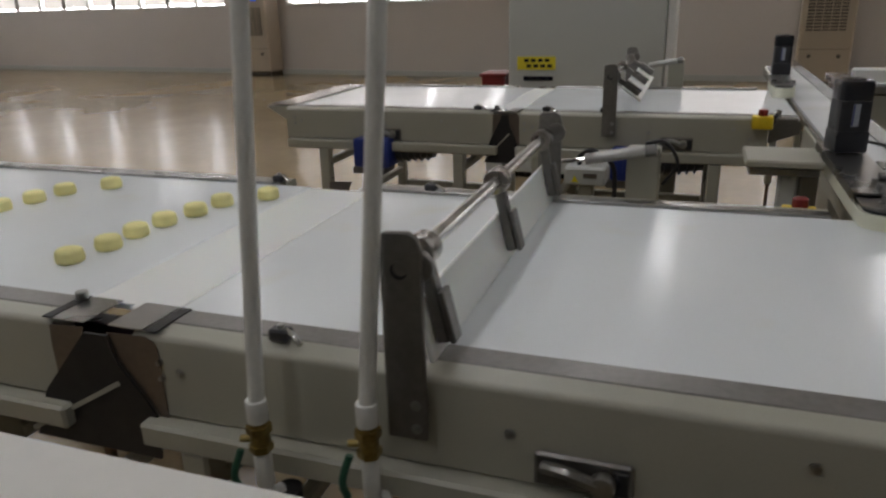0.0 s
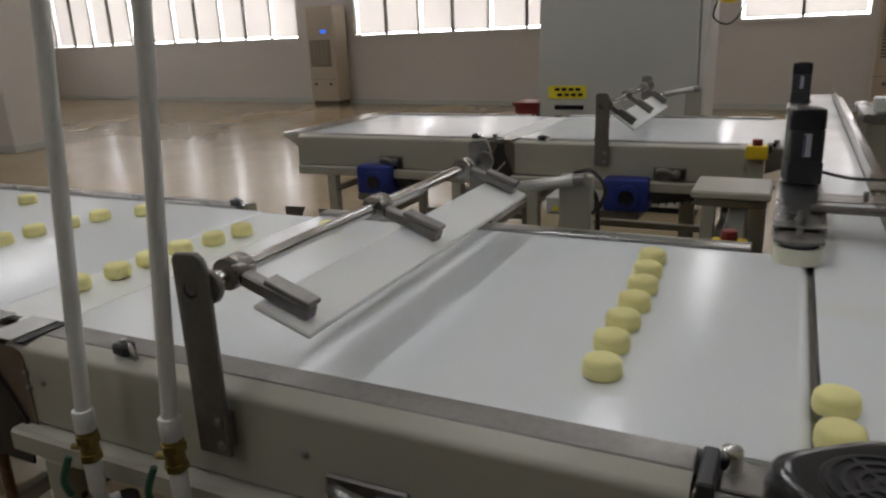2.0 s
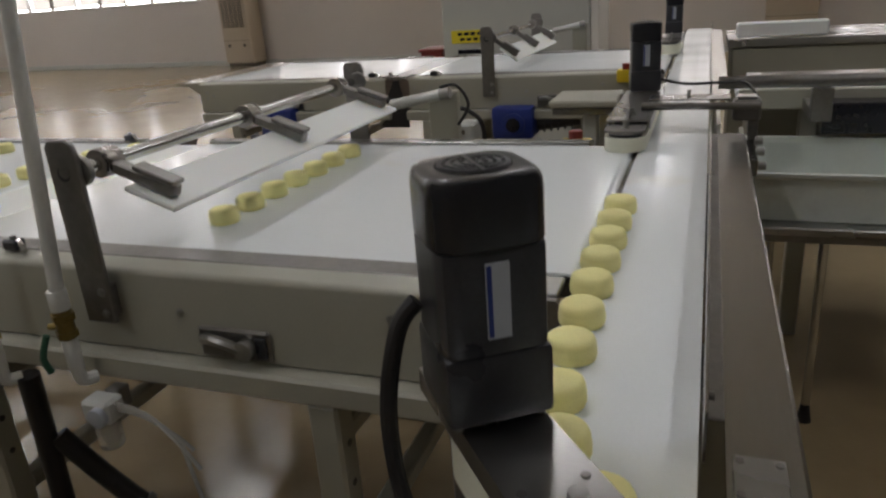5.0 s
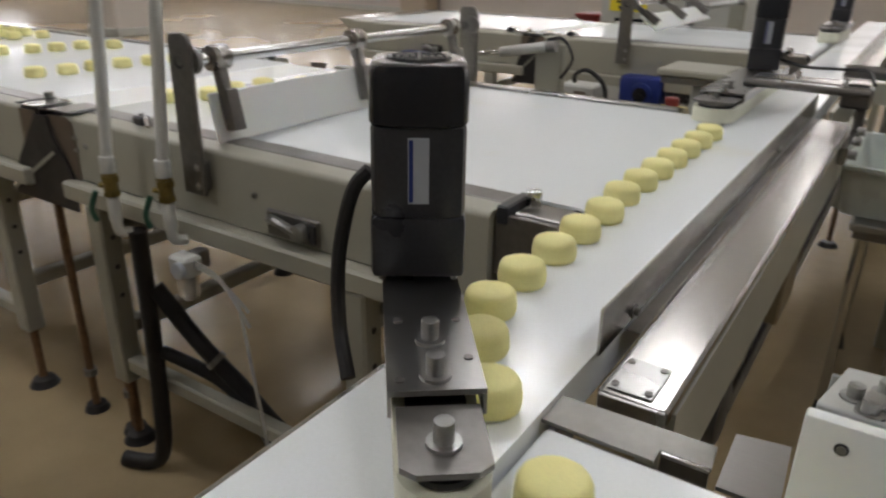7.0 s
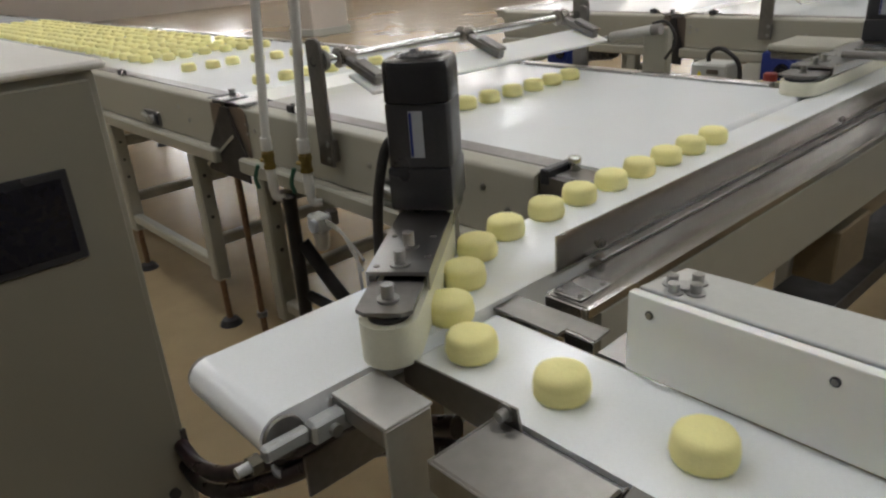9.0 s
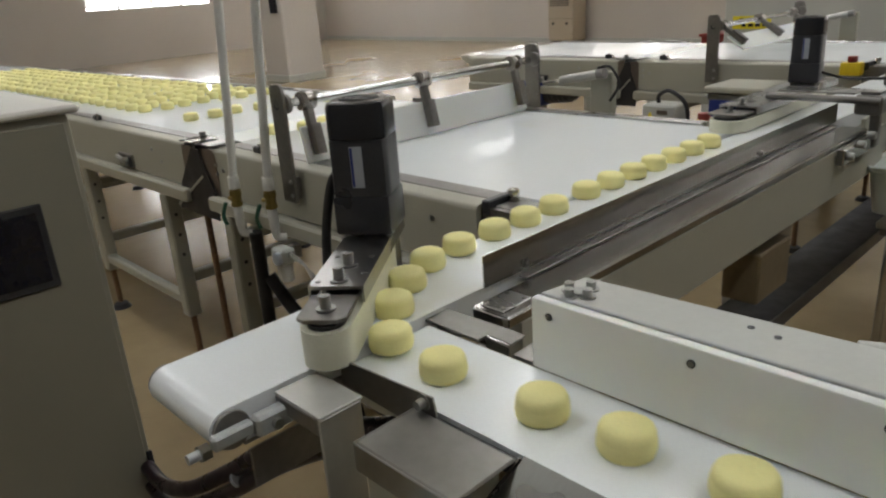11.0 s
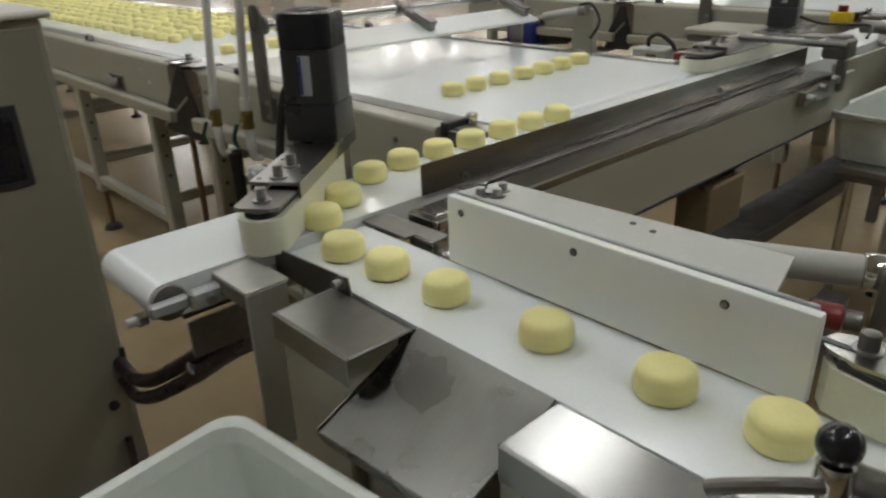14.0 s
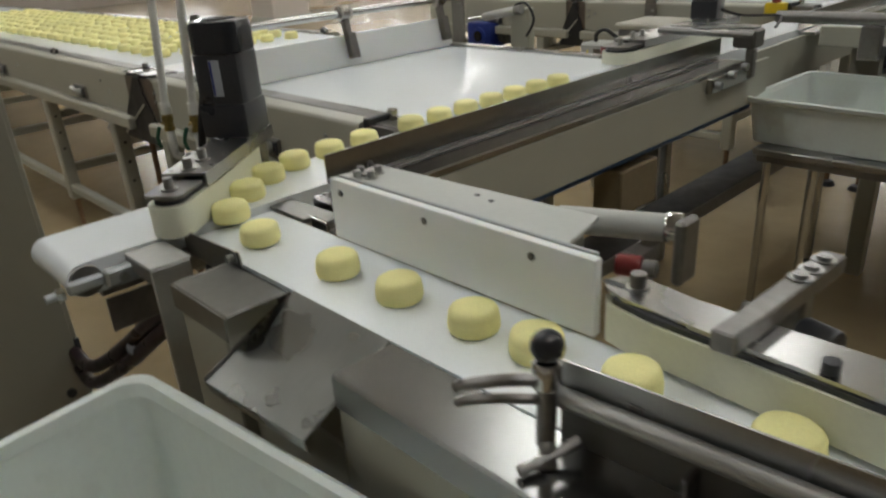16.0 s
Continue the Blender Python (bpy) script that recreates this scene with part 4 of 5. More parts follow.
def side_guide():
    """The second guide belt downstream, beside the outfeed belt."""
    t = thing("guide_belt_unit", (1.5, -0.45, 0.9), "steel-topped guide belt unit beside the outfeed belt", "guide unit")
    pts = [(0.955, -0.492), (0.966, -0.508), (1.00, -0.5165), (1.107, -0.524), (4.2, -0.715), (4.2, -0.470), (1.20, -0.462), (1.02, -0.462), (0.965, -0.468)]
    part("side_belt", slab([(x, y, 0.903) for x, y in pts], (0, 0, 0.046)), M_CREAM, t, "cream guide belt")
    pts2 = [(0.962, -0.490), (0.972, -0.506), (1.020, -0.5165), (1.107, -0.521), (4.2, -0.705), (4.2, -0.472), (1.20, -0.464), (1.02, -0.464), (0.972, -0.470)]
    part("belt_core", slab([(x, y, 0.9495) for x, y in pts2], (0, 0, 0.006)), M_BLACK, t)
    pts3 = [(0.948, -0.484), (0.956, -0.496), (0.985, -0.508), (1.107, -0.519), (4.2, -0.700), (4.2, -0.472), (1.05, -0.464), (0.985, -0.454), (0.955, -0.464)]
    part("top_plate", slab([(x, y, 0.956) for x, y in pts3], (0, 0, 0.005)), M_STEEL, t, "brushed steel cover plate")
    s = part("post_screw", cyl((0.985, -0.478, 0.961), (0.985, -0.478, 0.979), 0.009, 14, bev=0.002), M_DULL, t)
    part("washer", cyl((0.985, -0.478, 0.961), (0.985, -0.478, 0.963), 0.013, 16), M_BOLT, s)
    part("slot", box(0.948, 0.984, -0.489, -0.481, 0.9612, 0.9618, 0), M_BLACK, t)
    for x, y in ((1.19, -0.512), (1.45, -0.512)):
        part("post_screw", cyl((x, y, 0.961), (x, y, 0.972), 0.008, 12), M_BLACK, t)
    b = part("cross_bar", slab([(1.098, -0.545, 0.9615), (1.122, -0.545, 0.9615), (1.135, -0.318, 0.9615), (1.110, -0.318, 0.9615)], (0, 0, 0.022), bev=0.002), M_DULL, t, "steel cross bar with socket screws")
    for y in (-0.345, -0.375, -0.400):
        part("screw", bolt(1.122 - (y + 0.33) * -0.05, y, 0.9835, "z", 0.0075, 0.006), M_BOLT, b)
    part("support", box(1.095, 1.125, -0.395, -0.365, 0.40, 0.9605, 0.004), M_DULL, t)
    part("support_foot", box(1.08, 1.14, -0.41, -0.35, 0.0, 0.399, 0.004), M_DULL, t)
    part("clamp_knob", cyl((1.127, -0.40, 0.925), (1.165, -0.41, 0.925), 0.018, 16, bev=0.004), M_BLACK, t, "black clamp knob")
    part("clamp_rod", cyl((1.06, -0.385, 0.925), (1.094, -0.385, 0.925), 0.007, 12), M_DULL, t)


side_guide()


def knob_post():
    t = thing("guide_clamp", (1.03, -0.69, 0.904), "dark steel guide clamp post with a black ball knob", "clamp")
    part("post", cyl((1.036, -0.700, 0.918), (1.032, -0.693, 0.995), 0.0085, 16), M_DULL, t)
    part("collar", cyl((1.0335, -0.696, 0.972), (1.032, -0.693, 0.996), 0.0125, 18, bev=0.002), M_CHROME, t)
    kn = bmesh.new()
    bmesh.ops.create_uvsphere(kn, u_segments=24, v_segments=14, radius=0.0145)
    bmesh.ops.translate(kn, verts=kn.verts, vec=(1.0312, -0.6915, 1.0085))
    for f in kn.faces:
        f.smooth = True
    part("knob", kn, M_KNOB, t, "glossy black ball knob")
    part("handle", tube([(1.033, -0.700, 0.981), (1.012, -0.722, 0.983), (0.985, -0.735, 0.974), (0.972, -0.739, 0.967)], 0.0055, 10), M_DULL, t, "dark clamp lever")
    part("handle", tube([(1.033, -0.700, 0.962), (1.010, -0.722, 0.964), (0.985, -0.735, 0.958), (0.972, -0.739, 0.951)], 0.0045, 10), M_DULL, t, "dark clamp lever")
    part("base_rod", tube([(1.036, -0.700, 0.922), (1.042, -0.705, 0.916), (1.046, -0.708, 0.904)], 0.0075, 10), M_DULL, t)
    part("cross_rod", tube([(1.036, -0.735, 0.910), (1.046, -0.708, 0.914), (1.058, -0.682, 0.922)], 0.005, 8), M_DULL, t)
    g = thing("side_rail", (1.8, -0.67, 0.9), "brushed steel side rail along the outfeed belt", "rail")
    def along(x, off=0.0):
        return -0.671 + 0.085 * (x - 1.034) + off
    part("plate", slab([(1.030, along(1.03), 0.9005), (1.62, along(1.62), 0.9005), (1.62, along(1.62), 0.985), (1.030, along(1.03), 0.985)], (0, 0.0025, 0)), M_STEEL, g)
    part("rod", cyl((1.034, along(1.034, -0.011), 0.957), (1.62, along(1.62, -0.011), 0.957), 0.0092, 18), M_TUBING, g, "pale steel tube")
    for x in (1.10, 1.36, 1.58):
        part("rod_clip", box(x - 0.006, x + 0.006, along(x, -0.002), along(x, -0.0005), 0.946, 0.968, 0.0003), M_DULL, g)
    part("stay", box(1.150, 1.154, along(1.15, -0.022), along(1.15, -0.001), 0.9045, 0.935, 0.001), M_DULL, g)


knob_post()


# ---- control cabinet and near tub ----
def control_cabinet():
    t = thing("control_cabinet", (-0.85, -1.05, 0), "beige control cabinet with a dark operator screen", "cabinet")
    part("body", box(-1.28, -0.466, -1.28, -0.690, 0.06, 1.180, 0.008, seg=2), M_CABINET, t)
    part("top", box(-1.30, -0.450, -1.30, -0.672, 1.1805, 1.195, 0.005), M_FRAME, t, "white painted cabinet top")
    part("door", box(-0.4655, -0.460, -1.26, -0.702, 0.09, 1.165, 0.002), M_CABINET, t)
    part("screen_frame", box(-0.4595, -0.454, -0.985, -0.777, 0.865, 1.028, 0.006), M_BLACK, t)
    part("screen", box(-0.4535, -0.452, -0.972, -0.790, 0.880, 1.014, 0.001), M_DARK, t, "dark operator screen")
    part("plinth", box(-1.24, -0.50, -1.25, -0.72, 0.0, 0.059, 0.003), M_DARK, t)
    part("lock", cyl((-0.4598, -0.742, 0.30), (-0.452, -0.742, 0.30), 0.012, 16), M_BLACK, t)
    part("hinge", box(-0.4635, -0.456, -0.701, -0.689, 0.36, 0.44, 0.002), M_BLACK, t)


control_cabinet()


def tub(name, corner, turn, lx, ly, z0, z1, label, wall=0.006):
    """A hollow tub with a rolled rim; corner is the rim's corner, lx and ly its sides."""
    t = thing(name, (corner[0], corner[1], z0), label, "tub", "white plastic tubs")
    m = Matrix.Translation((*corner, 0)) @ Matrix.Rotation(turn, 4, "Z")
    own = bmesh.new()
    ins = 0.028

    def ring(d, z, r=0.035):
        x0, x1, y0, y1 = d, lx - d, -ly + d, -d
        pts = []
        for cx, cy, s in ((x1 - r, y1 - r, 0), (x0 + r, y1 - r, 1), (x0 + r, y0 + r, 2), (x1 - r, y0 + r, 3)):
            for k in range(6):
                a = (s + k / 5) * math.pi / 2
                pts.append(own.verts.new((cx + r * math.cos(a), cy + r * math.sin(a), z)))
        return pts
    rings = [ring(ins, z0), ring(0.012, z1 - 0.02), ring(0.016, z1 - 0.02), ring(ins + wall, z0 + wall)]
    for a, b in zip(rings, rings[1:]):
        for k in range(len(a)):
            j = (k + 1) % len(a)
            own.faces.new((a[k], a[j], b[j], b[k]))
    own.faces.new(rings[0][::-1])
    own.faces.new(rings[-1])
    bmesh.ops.transform(own, matrix=m, verts=own.verts)
    part("body", own, M_TUB, t)
    own = bmesh.new()
    loops = [ring(0.010, z1 - 0.0202), ring(0.0, z1 - 0.014), ring(-0.003, z1 - 0.003), ring(0.003, z1), ring(0.012, z1 - 0.003), ring(0.017, z1 - 0.0202)]
    for a, b in zip(loops, loops[1:] + loops[:1]):
        for k in range(len(a)):
            j = (k + 1) % len(a)
            own.faces.new((a[k], a[j], b[j], b[k]))
    bmesh.ops.transform(own, matrix=m, verts=own.verts)
    part("rim", own, M_TUB, t, "rolled white rim")
    return t, m


def near_tub():
    t, m = tub("plastic_tub", (0.440, -0.829), radians(7.5), 0.60, 0.42, 0.600, 0.803, "large empty white plastic tub on a low stand")
    s = thing("tub_stand", (0.65, -1.02, 0), "low steel stand under the tub", "stand")
    for u, v in ((0.52, -0.87), (1.00, -0.82), (0.55, -1.17), (1.02, -1.13)):
        part("leg", box(u - 0.015, u + 0.015, v - 0.015, v + 0.015, 0, 0.570, 0.003), M_DULL, s)
    part("shelf", box(0.49, 1.05, -1.19, -0.80, 0.571, 0.598, 0.003), M_DULL, s)


near_tub()


def far_tub():
    t, m = tub("plastic_tub", (0.372, 1.665), radians(-2), 0.74, 0.50, 0.637, 0.783, "white plastic tub standing on a steel table")
    s = thing("steel_table", (0.68, 1.42, 0), "stainless steel table with round legs", "table")
    part("top", box(0.425, 1.20, 1.125, 1.72, 0.612, 0.635, 0.004), M_STEEL, s)
    part("apron", box(0.435, 1.19, 1.135, 1.148, 0.590, 0.611, 0.002), M_DULL, s)
    for u, v in ((0.46, 1.165), (1.15, 1.165), (0.46, 1.68), (1.15, 1.68), (0.60, 1.165)):
        lg = part("leg", cyl((u, v, 0.06), (u, v, 0.611), 0.013, 14), M_CHROME, s)
        part("foot", cyl((u, v, 0), (u, v, 0.059), 0.022, 14, 0.012), M_RUBBER, lg)


far_tub()


# ---- pipes and valves in front of the line ----
def pvc_riser(x, y, zc, lean):
    t = thing("air_pipe", (x, y, 0.72), "white plastic riser pipe on a brass valve", "pipe", "white riser pipes")
    part("pipe", cyl((x, y, zc), (x + lean[0], y + lean[1], 4.55), 0.0125, 18), M_PVC, t)
    part("coupling", cyl((x, y, zc - 0.02), (x, y, zc + 0.018), 0.0165, 18, bev=0.002), M_PVC, t, "white pipe coupling")
    v = part("valve", cyl((x, y, zc - 0.075), (x, y, zc - 0.021), 0.0155, 14, bev=0.003), M_BRASS, t, "tarnished brass valve")
    part("hex", cyl((x, y, zc - 0.040), (x, y, zc - 0.026), 0.020, 6), M_BRASS, v)
    part("hex", cyl((x, y, zc - 0.072), (x, y, zc - 0.060), 0.019, 6), M_BRASS, v)
    part("stem", cyl((x, y, zc - 0.052), (x - 0.030, y - 0.008, zc - 0.052), 0.006, 10), M_BRASS, v)
    part("tail", cyl((x, y, zc - 0.135), (x, y, zc - 0.076), 0.014, 14, bev=0.002), M_PVC, t)
    part("lever", tube([(x - 0.02, y - 0.025, zc - 0.060), (x - 0.03, y - 0.035, zc - 0.10), (x - 0.026, y - 0.03, zc - 0.13)], 0.006, 8), M_GREEN, t, "green valve lever")
    part("elbow", tube([(x, y, zc - 0.134), (x, y + 0.006, zc - 0.16), (x + 0.01, y + 0.028, zc - 0.165)], 0.012, 10), M_PVC, t)


pvc_riser(-0.769, -0.128, 0.872, (0.27, 0.17))
pvc_riser(-0.951, -0.138, 0.852, (0.16, 0.25))


def air_unit():
    t = thing("air_regulator", (-0.70, -0.14, 0.66), "small grey air regulator with clear hoses", "air regulator")
    part("bowl", cyl((-0.705, -0.150, 0.60), (-0.705, -0.150, 0.655), 0.022, 18, bev=0.006), M_CLEAR, t)
    part("head", box(-0.735, -0.675, -0.172, -0.128, 0.656, 0.700, 0.006), M_GREY, t)
    part("gauge", cyl((-0.690, -0.186, 0.678), (-0.690, -0.173, 0.678), 0.018, 18, bev=0.002), M_LABEL, t)
    part("hose", tube([(-0.675, -0.15, 0.69), (-0.60, -0.16, 0.685), (-0.54, -0.17, 0.65), (-0.50, -0.17, 0.60)], 0.004, 8), M_CLEAR, t)
    part("hose", tube([(-0.675, -0.15, 0.68), (-0.61, -0.15, 0.67), (-0.56, -0.14, 0.63), (-0.535, -0.14, 0.61)], 0.004, 8), M_CLEAR, t)
    part("hose", tube([(-0.55, -0.15, 0.63), (-0.45, -0.2, 0.4), (-0.30, -0.28, 0.12), (-0.05, -0.36, 0.02)], 0.004, 8), M_CLEAR, t)
    part("bracket", box(-0.72, -0.69, -0.128, -0.098, 0.66, 0.70, 0.002), M_DULL, t)


air_unit()


def drop_hoses():
    t = thing("cable_bundle", (-0.9, -0.1, 0), "bundle of dark corrugated cables hanging to the floor", "cables")
    part("cable", tube([(-0.93, -0.105, 0.69), (-0.938, -0.100, 0.58), (-0.948, -0.098, 0.3), (-0.958, -0.105, 0.08), (-0.985, -0.125, 0.024), (-1.06, -0.16, 0.024)], 0.021, 12), M_RUBBER, t)
    part("cable", tube([(-0.925, -0.085, 0.54), (-0.84, -0.045, 0.40), (-0.73, -0.010, 0.28), (-0.64, 0.010, 0.19), (-0.56, 0.05, 0.125), (-0.42, 0.14, 0.07), (-0.15, 0.22, 0.03)], 0.021, 12), M_RUBBER, t)
    part("cable", tube([(-0.932, -0.085, 0.36), (-0.80, -0.035, 0.305), (-0.70, -0.020, 0.235), (-0.62, -0.02, 0.13), (-0.60, -0.05, 0.06), (-0.66, -0.10, 0.024)], 0.017, 12), M_RUBBER, t)
    part("wire", tube([(-0.60, 0.03, 0.175), (-0.52, 0.07, 0.16), (-0.40, 0.13, 0.145), (-0.22, 0.16, 0.13)], 0.006, 8), M_CLEAR, t, "clear air hose")
    for a in ((-0.80, -0.030, 0.352), (-0.60, 0.025, 0.16)):
        part("tie", cyl((a[0] - 0.005, a[1] - 0.002, a[2] + 0.005), (a[0] + 0.005, a[1] + 0.002, a[2] - 0.005), 0.027, 14), M_DULL, t)
    u = thing("hose_pair", (-0.2, -0.66, 0.4), "two dark red hoses running from the cabinet to the belt end", "hoses")
    part("hose", tube([(-0.456, -0.706, 0.405), (-0.36, -0.712, 0.412), (-0.22, -0.712, 0.472), (-0.06, -0.690, 0.58), (0.08, -0.665, 0.685), (0.19, -0.635, 0.745), (0.30, -0.60, 0.78)], 0.0155, 12), M_HOSE, u)
    part("hose", tube([(-0.456, -0.706, 0.355), (-0.36, -0.712, 0.362), (-0.22, -0.712, 0.432), (-0.05, -0.690, 0.548), (0.09, -0.665, 0.655), (0.20, -0.635, 0.72), (0.31, -0.60, 0.75)], 0.0155, 12), M_HOSE, u)
    part("wire", tube([(-0.455, -0.73, 0.20), (-0.25, -0.78, 0.06), (0.0, -0.82, 0.02), (0.3, -0.80, 0.015)], 0.010, 8), M_HOSE, u)
    part("clamp", cyl((-0.030, -0.688, 0.580), (-0.024, -0.687, 0.586), 0.0185, 16), M_LABEL, u, "pale cable tie")
    part("pale_hose", tube([(-0.455, -0.72, 0.12), (-0.30, -0.73, 0.16), (-0.10, -0.71, 0.30), (0.10, -0.68, 0.42), (0.28, -0.64, 0.47)], 0.009, 8), M_CARD, u, "thin tan hose")
    part("pale_hose", tube([(-0.455, -0.74, 0.06), (-0.28, -0.78, 0.05), (-0.05, -0.80, 0.10), (0.15, -0.74, 0.24), (0.30, -0.66, 0.30)], 0.007, 8), M_CARD, u, "thin tan hose")
    m = thing("motor_cable", (0.08, -0.5, 0.9), "black cable bowed from the motor under the belt", "cable")
    part("cable", tube([(0.044, -0.455, 1.085), (0.028, -0.465, 1.06), (0.018, -0.478, 0.99), (0.030, -0.495, 0.92), (0.062, -0.520, 0.875)], 0.008, 10), M_RUBBER, m)


drop_hoses()


def rod_legs():
    for x in (-1.36, -1.17):
        t = thing("threaded_leg", (x, -0.045, 0), "rusty threaded leg with a black foot", "leg", "threaded legs")
        part("rod", cyl((x, -0.05, 0.02), (x, -0.05, 0.695), 0.011, 12), M_RUST, t)
        part("foot", cyl((x, -0.05, 0), (x, -0.05, 0.02), 0.036, 18, 0.028), M_RUBBER, t)
        part("nut", cyl((x, -0.05, 0.12), (x, -0.05, 0.14), 0.02, 6), M_DULL, t)


rod_legs()


# ---- behind the first line ----
def blue_gear_motor(x, y, z):
    t = thing("gear_motor", (x, y, z), "blue worm-gear motor under the conveyor", "motor", "blue gear motors")
    part("housing", box(x - 0.10, x + 0.10, y - 0.09, y + 0.09, z - 0.075, z + 0.075, 0.015, seg=2), M_BLUE, t)
    part("flange", cyl((x + 0.01, y - 0.102, z - 0.005), (x + 0.01, y - 0.091, z - 0.005), 0.055, 24, bev=0.003), M_BLUE, t)
    part("shaft_cap", cyl((x + 0.01, y - 0.110, z - 0.005), (x + 0.01, y - 0.103, z - 0.005), 0.034, 20), M_DARK, t)
    mo = part("motor", cyl((x + 0.10, y + 0.02, z + 0.0), (x + 0.30, y + 0.05, z + 0.02), 0.055, 20, bev=0.006), M_BLACK, t)
    for k in range(5):
        u = 0.13 + 0.033 * k
        part("fin", cyl((x + u, y + 0.024 + k * 0.005, z + 0.003 * k), (x + u + 0.008, y + 0.025 + k * 0.005, z + 0.003 * k), 0.062, 20), M_BLACK, mo)
    part("foot_plate", box(x - 0.12, x + 0.06, y - 0.06, y + 0.08, z - 0.115, z - 0.077, 0.004), M_DULL, t)
    part("hanger", box(x - 0.03, x + 0.03, y + 0.06, y + 0.085, z + 0.0755, 0.797, 0.003), M_DULL, t)


blue_gear_motor(-1.90, LINE2 - 0.06, 0.700)
blue_gear_motor(-0.60, LINE2 - 0.06, 0.695)


def stop_button(x, y, z, side=1):
    t = thing("emergency_stop", (x, y, z), "yellow emergency stop box with a red button", "stop button", "emergency stops")
    part("box", box(x - 0.042, x + 0.042, y - 0.03, y + 0.03, z, z + 0.055, 0.006, seg=2), M_YELLOW, t)
    part("button", cyl((x, y, z + 0.055), (x, y, z + 0.082), 0.020, 18, bev=0.004), M_RED, t)
    part("bracket", box(x - 0.03, x + 0.03, y + (0.0302 if side > 0 else -0.0385), y + (0.0355 if side > 0 else -0.0302), z - 0.06, z + 0.03, 0.001), M_DULL, t)


stop_button(-0.075, LINE2 - 0.092, 0.872)
stop_button(-0.075, 1.045, 0.845, -1)


def air_arm(x0, x1, y, z, hose=True):
    t = thing("air_cylinder", ((x0 + x1) / 2, y, z), "slim pale metal air cylinder on a beige post", "air cylinder", "air cylinders")
    part("barrel", cyl((x0, y, z), (x1, y, z + 0.03), 0.016, 18, bev=0.003), M_SATIN, t)
    part("cap", cyl((x1, y, z + 0.03), (x1 + 0.03, y, z + 0.034), 0.018, 16), M_DULL, t)
    part("rod", cyl((x0 - 0.08, y, z - 0.01), (x0, y, z), 0.007, 10), M_CHROME, t)
    part("post", box(x1 - 0.05, x1 + 0.04, y + 0.024, y + 0.06, 0.0, z + 0.035, 0.004), M_PANEL, t)
    if hose:
        part("hose", tube([(x1, y, z + 0.05), (x1 + 0.05, y, z + 0.055), (x1 + 0.085, y, z + 0.0), (x1 + 0.05, y, z - 0.06)], 0.005, 8), M_RUBBER, t)


air_arm(-0.63, -0.47, 1.04, 1.005)
air_arm(-0.63, -0.47, LINE2 + 1.05, 1.03, hose=False)


def low_frame():
    t = thing("machine_bench", (-0.2, 1.35, 0), "pale machine bench with a flat top behind the belt", "bench")
    part("top", box(-0.20, 0.01, 1.28, 1.50, 0.948, 0.970, 0.005), M_PANEL, t)
    part("skirt", box(-0.19, 0.00, 1.29, 1.49, 0.925, 0.947, 0.003), M_DULL, t)
    part("post", box(-0.10, -0.05, 1.32, 1.38, 0.0, 0.924, 0.006), M_GREY, t)
    part("post", box(-0.045, 0.00, 1.30, 1.315, 0.0, 0.924, 0.002), M_STEEL, t)
    b = thing("junction_box", (-0.76, 2.0, 0), "grey electrical box with brown label and black cable", "junction box")
    part("case", box(-0.845, -0.675, 1.97, 2.11, 0.690, 0.765, 0.008), M_GREY, b)
    part("stand", box(-0.79, -0.73, 2.01, 2.07, 0, 0.689, 0.004), M_PANEL, b)
    part("cable", tube([(-0.79, 2.03, 0.766), (-0.79, 2.03, 0.80), (-0.75, 2.03, 0.825), (-0.70, 2.03, 0.81), (-0.65, 2.04, 0.75), (-0.645, 2.05, 0.60)], 0.010, 8), M_RUBBER, b)
    part("label_plate", box(-0.765, -0.71, 1.967, 1.9695, 0.722, 0.742, 0), M_BROWN, b)
    part("warning", slab([(-0.815, 1.967, 0.705), (-0.785, 1.967, 0.705), (-0.80, 1.967, 0.733)], (0, 0.0025, 0)), M_SIGN, b)
    c = thing("under_beam", (-1.0, 1.2, 0.3), "dark steel floor beam behind the belt", "beam")
    part("beam", box(-1.6, 0.05, 1.20, 1.26, 0.62, 0.66, 0.004), M_DULL, c)
    part("post", box(-1.58, -1.53, 1.20, 1.26, 0, 0.619, 0.004), M_PANEL, c)
    part("post", box(-0.76, -0.71, 1.20, 1.26, 0, 0.619, 0.004), M_PANEL, c)


low_frame()


